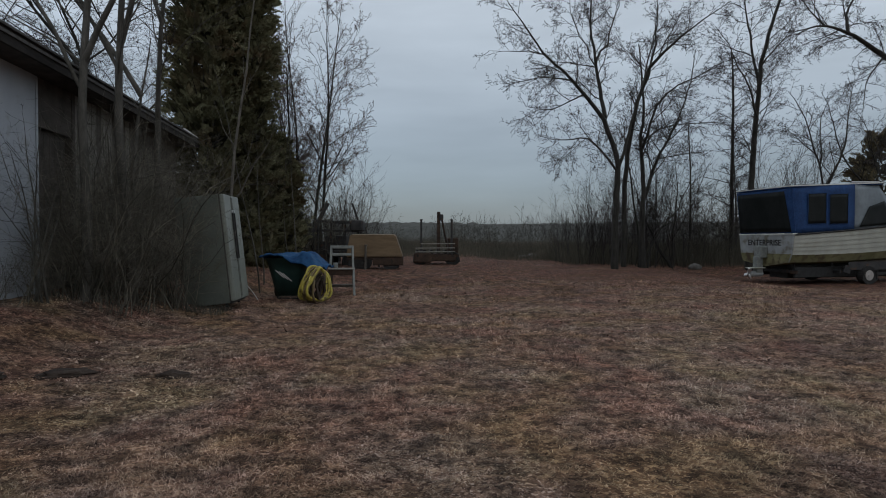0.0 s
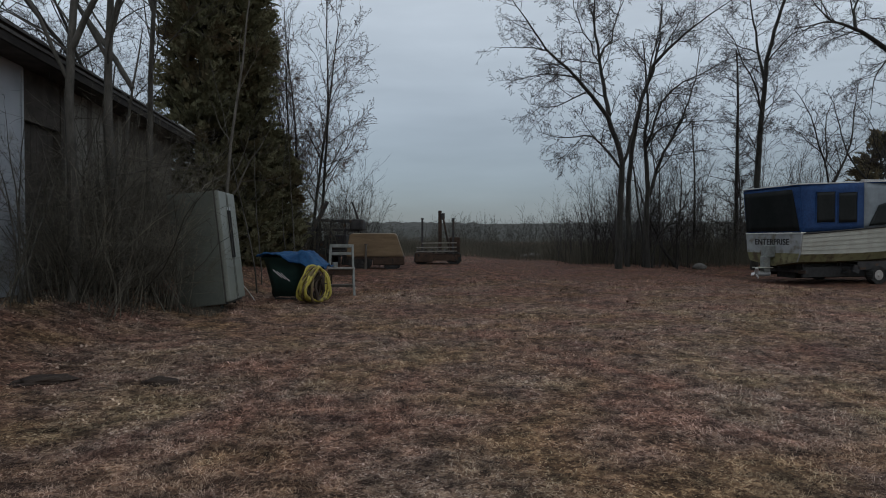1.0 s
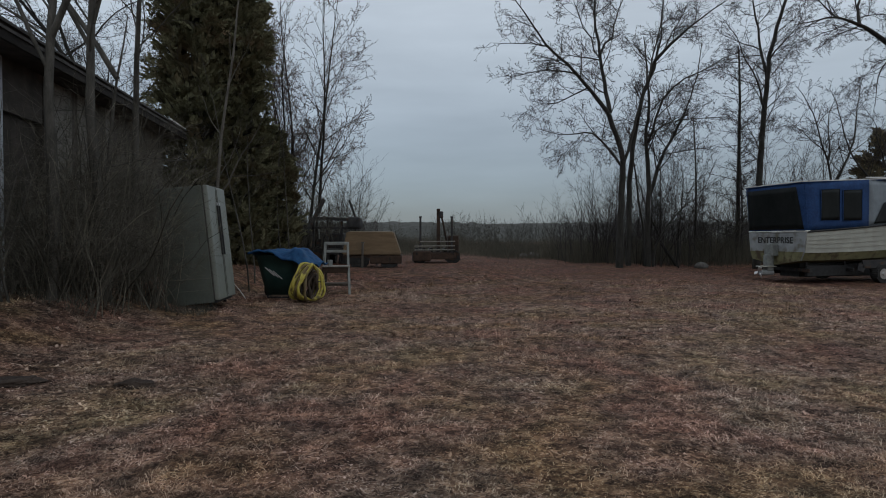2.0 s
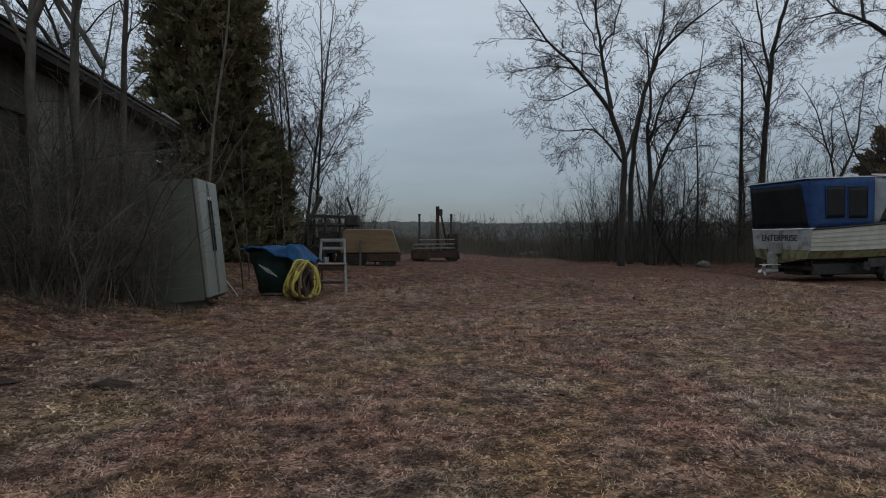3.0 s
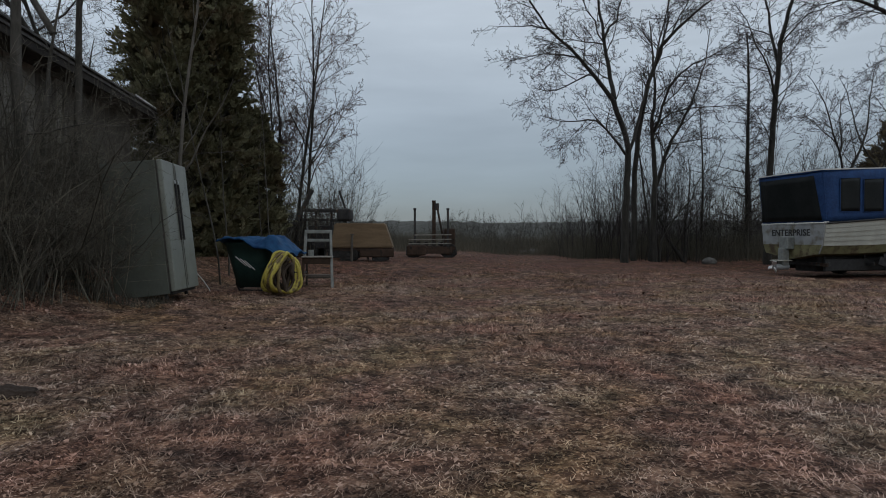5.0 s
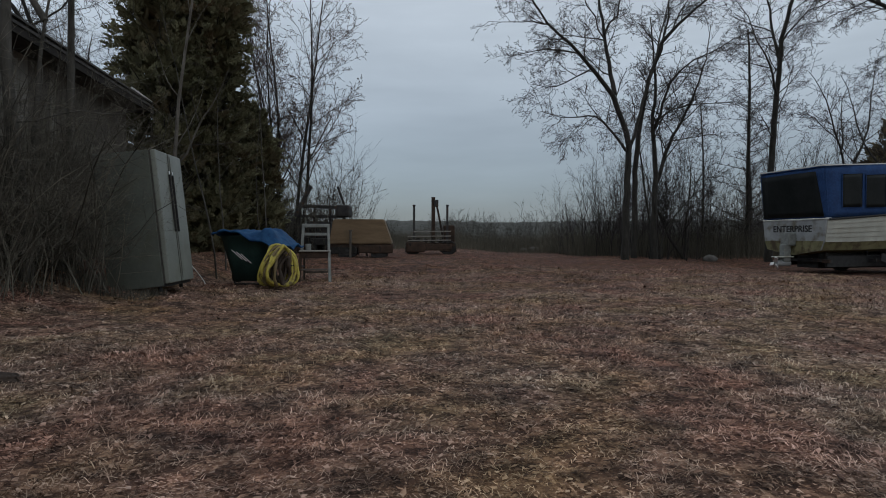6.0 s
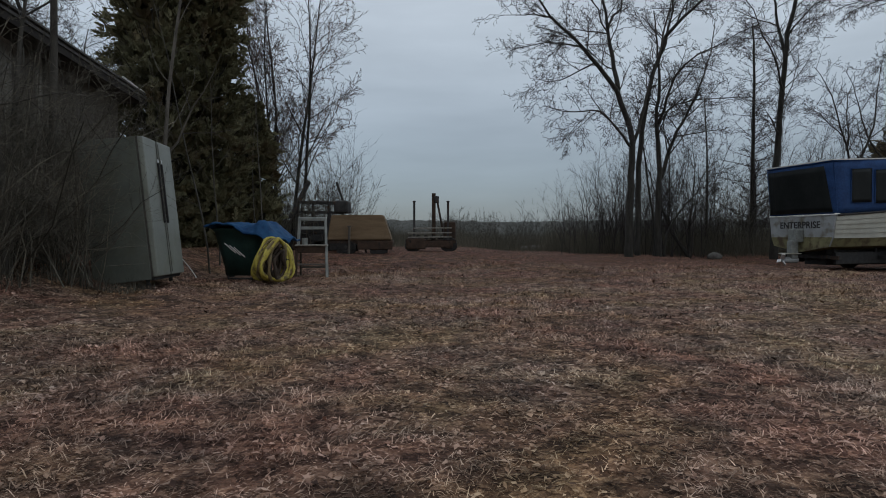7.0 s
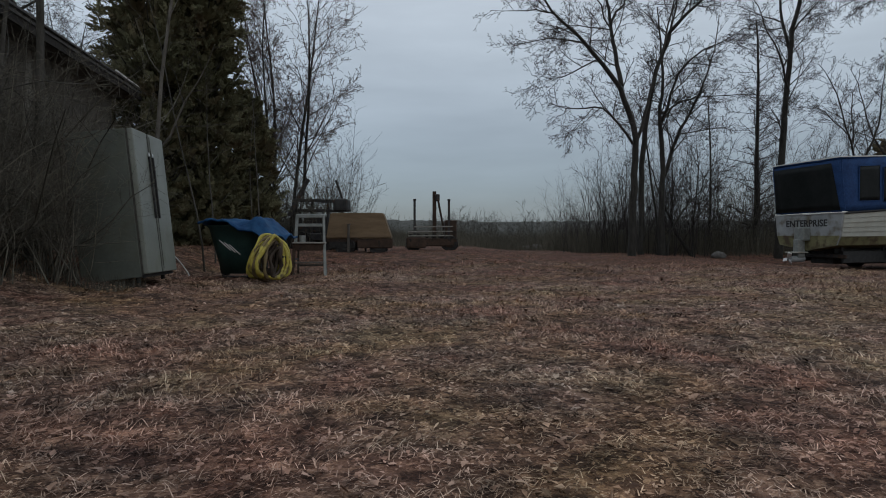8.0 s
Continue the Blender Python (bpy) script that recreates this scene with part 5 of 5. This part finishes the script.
t.finish("sapling", pose(-3.90, 10.75, 0.08), BARK_PALE, TWIG, "slender pale sapling growing behind the refrigerator", "young trees against the shed")
for i, (x, y) in enumerate([(-4.0, 13.2), (-3.6, 14.6), (-4.3, 16.5), (-3.75, 12.1)]):
    t = Branching(130 + i, WILD)
    stem(t, (0, 0, -0.1), 60 + 70 * i, 3, 3.6 + 0.4 * i, 0.017, 0, 0.02)
    t.finish("sapling", pose(x, y, ground_z(x, y)), BARK_YOUNG, TWIG, "slender bare sapling among dark evergreens", "young trees against the shed")


# ---- brush and thickets ----
def bush_arrays(seed, stems, height, spread, min_r=0.003, kids=(7, 4), lean=0.25, angle=(34, 42), crook=0.08):
    r = random.Random(seed)
    s = spec(segs=(5, 2, 1), sides=(3, 3, 3), taper=(0.4, 0.4, 0.5), wiggle=(crook, crook * 1.6, 0.2), lift=(0.04, 0.02, 0.0), kids=kids, ref=(height, height / 3), first=(0.2, 0.1), angle=angle, length=(0.36, 0.45), fall=(0.4, 0.3), thin=(0.55, 0.6), min_r=min_r, wood_levels=0)
    b = Branching(seed, s)
    for _ in range(stems):
        d = Vector((r.gauss(0, lean), r.gauss(0, lean), 1))
        b.grow(Vector((r.gauss(0, spread), r.gauss(0, spread), -0.05)), d, height * r.uniform(0.6, 1.15), r.uniform(0.006, 0.014) * (height / 2.4), 0)
    return np.array([tuple(p) for p in b.twig[0]]), np.array(b.twig[1])


def thicket(name, label, variants, spots, material, category="brush"):
    """One mesh of many bushes; spots: x, y, variant, scale, turn."""
    verts, faces, base = [], [], 0
    for x, y, k, s, a in spots:
        v, f = variants[k]
        c, q = math.cos(a), math.sin(a)
        w = v * s
        verts.append(np.stack([w[:, 0] * c - w[:, 1] * q + x, w[:, 0] * q + w[:, 1] * c + y, w[:, 2] + ground_z(x, y)], 1))
        faces.append(f + base)
        base += len(v)
    ob = part(name, mesh_quads(name, np.concatenate(verts), np.concatenate(faces), material), None)
    return tagged(ob, label, category, kind="stuff")


rb = random.Random(14)
tight = [bush_arrays(200 + i, 7, 2.9, 0.22, 0.0024, (10, 6), 0.3, (56, 52), 0.17) for i in range(4)]
thicket("shed_thicket", "dense tangle of thin grey-brown stems against the shed wall", tight,
        [(rb.uniform(-5.3, -4.4) - 0.12 * (y - 8), y, rb.randrange(4), rb.uniform(0.6, 1.1), rb.uniform(0, 6.28)) for y in [8.35 + 0.12 * i for i in range(31)]]
        + [(rb.uniform(-5.3, -4.7), rb.uniform(6.6, 8.3), rb.randrange(4), rb.uniform(0.2, 0.35), rb.uniform(0, 6.28)) for i in range(9)]
        + [(rb.uniform(-4.4, -3.85), rb.uniform(8.7, 9.15), rb.randrange(4), rb.uniform(0.4, 0.62), rb.uniform(0, 6.28)) for i in range(9)]
        + [(rb.uniform(-4.75, -4.05), rb.uniform(7.55, 8.4), rb.randrange(4), rb.uniform(0.4, 0.85), rb.uniform(0, 6.28)) for i in range(17)], THICKET)
hedge = [bush_arrays(220 + i, 10, 2.3, 0.5, 0.006, (7, 4), 0.3, (45, 45), 0.12) for i in range(4)]
spots = []
for _ in range(28):
    x = rb.uniform(-6, 22)
    y = rb.uniform(38, 47) - 0.28 * max(0, x - 4) + rb.uniform(-1, 1)
    spots.append((x, y, rb.randrange(4), rb.uniform(0.65, 1.05), rb.uniform(0, 6.28)))
thicket("hedge_brush", "dull olive-brown leafless brush along the field edge", hedge, spots, BRUSH)
spots = [(rb.uniform(8.5, 20), rb.uniform(27, 33), rb.randrange(4), rb.uniform(0.5, 1.35), rb.uniform(0, 6.28)) for _ in range(18)]
spots += [(rb.uniform(3.5, 9.0), rb.uniform(33, 37), rb.randrange(4), rb.uniform(0.3, 0.6), rb.uniform(0, 6.28)) for _ in range(14)]
spots += [(rb.uniform(-7, -4.2), rb.uniform(18, 25), rb.randrange(4), rb.uniform(0.6, 1.3), rb.uniform(0, 6.28)) for _ in range(20)]
tall = [bush_arrays(260 + i, 4, 5.2, 0.5, 0.006, (12, 5), 0.12) for i in range(4)]
thicket("sapling_thicket", "slender leafless saplings crowded under the larger trees", tall, [(rb.uniform(8.8, 16), rb.uniform(27, 34), rb.randrange(4), rb.uniform(0.5, 1.05), rb.uniform(0, 6.28)) for _ in range(20)]
        + [(rb.uniform(15.8, 19.4), rb.uniform(29, 33), rb.randrange(4), rb.uniform(0.85, 1.25), rb.uniform(0, 6.28)) for _ in range(9)]
        + [(rb.uniform(-5.0, -3.3), rb.uniform(23, 28), rb.randrange(4), rb.uniform(0.45, 0.8), rb.uniform(0, 6.28)) for _ in range(9)]
        + [(rb.uniform(6.9, 10.5), rb.uniform(25.5, 30), rb.randrange(4), rb.uniform(0.5, 0.95), rb.uniform(0, 6.28)) for _ in range(16)]
        + [(rb.uniform(5.4, 7.4), rb.uniform(26, 30), rb.randrange(4), rb.uniform(0.4, 0.72), rb.uniform(0, 6.28)) for _ in range(8)], TWIG)
thicket("undergrowth", "thin leafless saplings and undergrowth below the trees", hedge, spots, BRUSH)
far = [bush_arrays(240 + i, 5, 8.0, 2.4, 0.035, (6, 1)) for i in range(3)]
spots = [(rb.uniform(-150, 170), rb.uniform(153, 172), rb.randrange(3), rb.uniform(0.55, 0.95), rb.uniform(0, 6.28)) for _ in range(150)]
spots += [(rb.uniform(12, 90), rb.uniform(80, 130), rb.randrange(3), rb.uniform(0.4, 0.7), rb.uniform(0, 6.28)) for _ in range(40)]
spots += [(rb.uniform(3, 28), rb.uniform(85, 125), rb.randrange(3), rb.uniform(0.42, 0.62), rb.uniform(0, 6.28)) for _ in range(24)]
thicket("far_woods", "distant bare woods along the horizon", far, spots, WOODS, "woods")


def blades(name, label, category, count, x0, x1, y0, y1, height, width, material, seed, bend=0.0):
    """Close-set upright stalks, each a tapering blade with a slight lean."""
    r = np.random.default_rng(seed)
    x, y = r.uniform(x0, x1, count), r.uniform(y0, y1, count)
    y = y - bend * np.maximum(0, x - 4)
    h = height * (0.3 + 0.7 * r.random(count) ** 1.4) * (0.90 + 0.10 * np.sin(x * 0.21 + 2 * np.sin(x * 0.057)) * np.cos(y * 0.7 + x * 0.13))
    w = width * r.uniform(0.5, 1.3, count)
    a = r.uniform(-1.2, 1.2, count)
    lx, ly = r.normal(0, 0.24, count) * h, r.normal(0, 0.24, count) * h
    dx, dy = np.cos(a) * w / 2, np.sin(a) * w / 2
    z = np.array([ground_z(p, q) for p, q in zip(x, y)]) - 0.03
    v = np.stack([np.stack([x - dx, y - dy, z], 1), np.stack([x + dx, y + dy, z], 1), np.stack([x + lx + dx * 0.12, y + ly + dy * 0.12, z + h], 1), np.stack([x + lx - dx * 0.12, y + ly - dy * 0.12, z + h], 1)], 1).reshape(-1, 3)
    ob = part(name, mesh_quads(name, v, np.arange(4 * count).reshape(-1, 4), material), None)
    tagged(ob, label, category, kind="stuff")


blades("dead_weeds", "dense dark stand of dead weeds and brush beyond the yard", "weeds", 66000, -9, 30, 37.5, 62, 1.35, 0.014, WEEDS, 3, 0.28)
blades("tree_line_weeds", "olive-brown dead weeds filling the ground below the bare trees", "weeds", 30000, 5.8, 25, 26.8, 37, 1.55, 0.013, WEEDS, 9)
blades("low_weeds", "short dead weeds at the brush edge", "weeds", 12000, -6, 16, 31, 41, 0.6, 0.016, WEEDS, 5, 0.28)
blades("shed_weeds", "dry weeds standing along the foot of the thicket", "weeds", 1800, -5.3, -4.05, 7.4, 9.4, 0.30, 0.006, THICKET, 6)
blades("fridge_weeds", "dry weeds standing round the foot of the refrigerator", "weeds", 1500, -4.3, -3.35, 8.75, 9.45, 0.24, 0.005, THICKET, 7)


def wooded_ridge():
    """A low ridge beyond the field, its surface the lumpy roof of far woods."""
    xs, ys = [-260 + 1.6 * i for i in range(350)], [160 + 5 * j for j in range(26)]
    verts = []
    for y in ys:
        for x in xs:
            rise = smoothstep(158, 205, y) * (6.5 + 1.1 * noise.noise((x * 0.018, y * 0.01, 4.0)))
            crowns = 0.8 * noise.noise((x * 0.33, y * 0.2, 1.0)) + 0.7 * noise.noise((x * 1.1, y * 0.5, 6.0))
            verts.append((x, y, rise + crowns * smoothstep(160, 180, y) - 0.1))
    n = len(xs)
    faces = [(j * n + i, j * n + i + 1, (j + 1) * n + i + 1, (j + 1) * n + i) for j in range(len(ys) - 1) for i in range(n - 1)]
    ob = part("wooded_ridge", mesh_from("wooded_ridge", verts, faces, WOODS), None)
    tagged(ob, "low wooded ridge on the horizon, greyed in colour for haze", "woods", kind="stuff")


wooded_ridge()


# ---- evergreens ----
def evergreen(name, m, height, radius, seed, count, material, label, group, taper=0.55, size=0.115, lumpy=0.21):
    """A columnar evergreen: trunk, inner boughs and a shell of small upright sprays."""
    r = random.Random(seed)
    thing = empty(name, m, label=label, category="evergreen tree", group=group)
    tv, tf = [], []
    tube(tv, tf, [Vector((0, 0, -0.2)), Vector((0.03, 0, height * 0.5)), Vector((0, 0.02, height * 0.96))], [0.16, 0.09, 0.02], 8)
    for _ in range(160):
        z = r.uniform(0.1, 0.95) * height
        a = r.uniform(0, 6.283)
        R = radius * 0.8 * (1 - (z / height) ** 3) ** taper
        tube(tv, tf, [Vector((0, 0, z)), Vector((math.cos(a) * R * 0.6, math.sin(a) * R * 0.6, z + 0.2 * R)), Vector((math.cos(a) * R, math.sin(a) * R, z + 0.7 * R))], [0.025, 0.016, 0.006], 4)
    part("trunk", mesh_from("trunk", tv, tf, BARK), None, thing)
    verts, faces = [], []
    for _ in range(count // 34):
        f = r.random()
        z = height * (0.005 + 0.96 * f)
        a = r.uniform(0, 6.283)
        lump = 1 + lumpy * noise.noise((math.cos(a) * 2.2 + seed, math.sin(a) * 2.2, z * 0.8)) + 0.10 * noise.noise((math.cos(a) * 5, math.sin(a) * 5, z * 2.4))
        R = radius * (1 - f ** 3.2) ** taper * (0.82 + 0.18 * smoothstep(0, 0.15, f)) * lump
        core = r.random() < 0.36
        out = Vector((math.cos(a), math.sin(a), 0))
        o = out * (R * (r.uniform(0.1, 0.62) if core else r.uniform(0.66, 0.97))) + Vector((0, 0, z))
        # one plume: a flat fan of sprays along an axis that rises outwards and nods at its tip
        axis = (Vector((0, 0, 1)) * r.uniform(0.3, 1.1) + out * r.uniform(0.25, 0.9) + Vector((r.gauss(0, 0.3), r.gauss(0, 0.3), 0))).normalized()
        flat = axis.cross(out + Vector((r.gauss(0, 0.7), r.gauss(0, 0.7), r.gauss(0, 0.4)))).normalized()
        length = size * r.uniform(1.7, 3.8)
        wide = 3.0 if core else 1.0
        for k in range(34):
            u = (k + r.random()) / 34
            q = o + axis * (length * u) + Vector((0, 0, -0.35 * length * u * u)) + Vector((r.gauss(0, 0.012), r.gauss(0, 0.012), r.gauss(0, 0.012)))
            tip = (axis * r.uniform(0.5, 1.0) + flat * ((-1) ** k) * r.uniform(0.2, 1.1) * (1.15 - u) + Vector((0, 0, r.uniform(-0.25, 0.1)))).normalized()
            side = tip.cross(axis.cross(flat) + Vector((r.gauss(0, 0.4), r.gauss(0, 0.4), r.gauss(0, 0.4)))).normalized()
            s = size * r.uniform(0.45, 1.0) * (1.2 - 0.5 * u) * wide
            b = len(verts)
            verts += [q, q + tip * s * 0.6 - side * s * 0.20, q + tip * s, q + tip * s * 0.55 + side * s * 0.20]
            faces.append((b, b + 1, b + 2, b + 3))
    part("crown", mesh_from("crown", verts, faces, material), None, thing)
    return thing


evergreen("arborvitae", pose(-6.08, 15.2, 0.2), 10.6, 1.05, 301, 82000, CEDAR, "tall dark green columnar arborvitae with browned patches", "arborvitae beside the shed")
evergreen("arborvitae", pose(-5.25, 15.9, 0.1), 10.2, 0.88, 302, 70000, CEDAR, "tall dark green columnar arborvitae with browned patches", "arborvitae beside the shed")
evergreen("arborvitae", pose(-4.85, 17.6, 0.1), 4.1, 0.85, 303, 22000, CEDAR, "low dark bushy arborvitae", "arborvitae beside the shed", taper=0.9, lumpy=0.5)
evergreen("juniper", pose(30.0, 41.0, 0.0), 8.6, 1.9, 304, 6000, EVERGREEN_DULL, "dull brown-green juniper standing behind the boat", "evergreens behind the boat", taper=1.1, size=0.36)
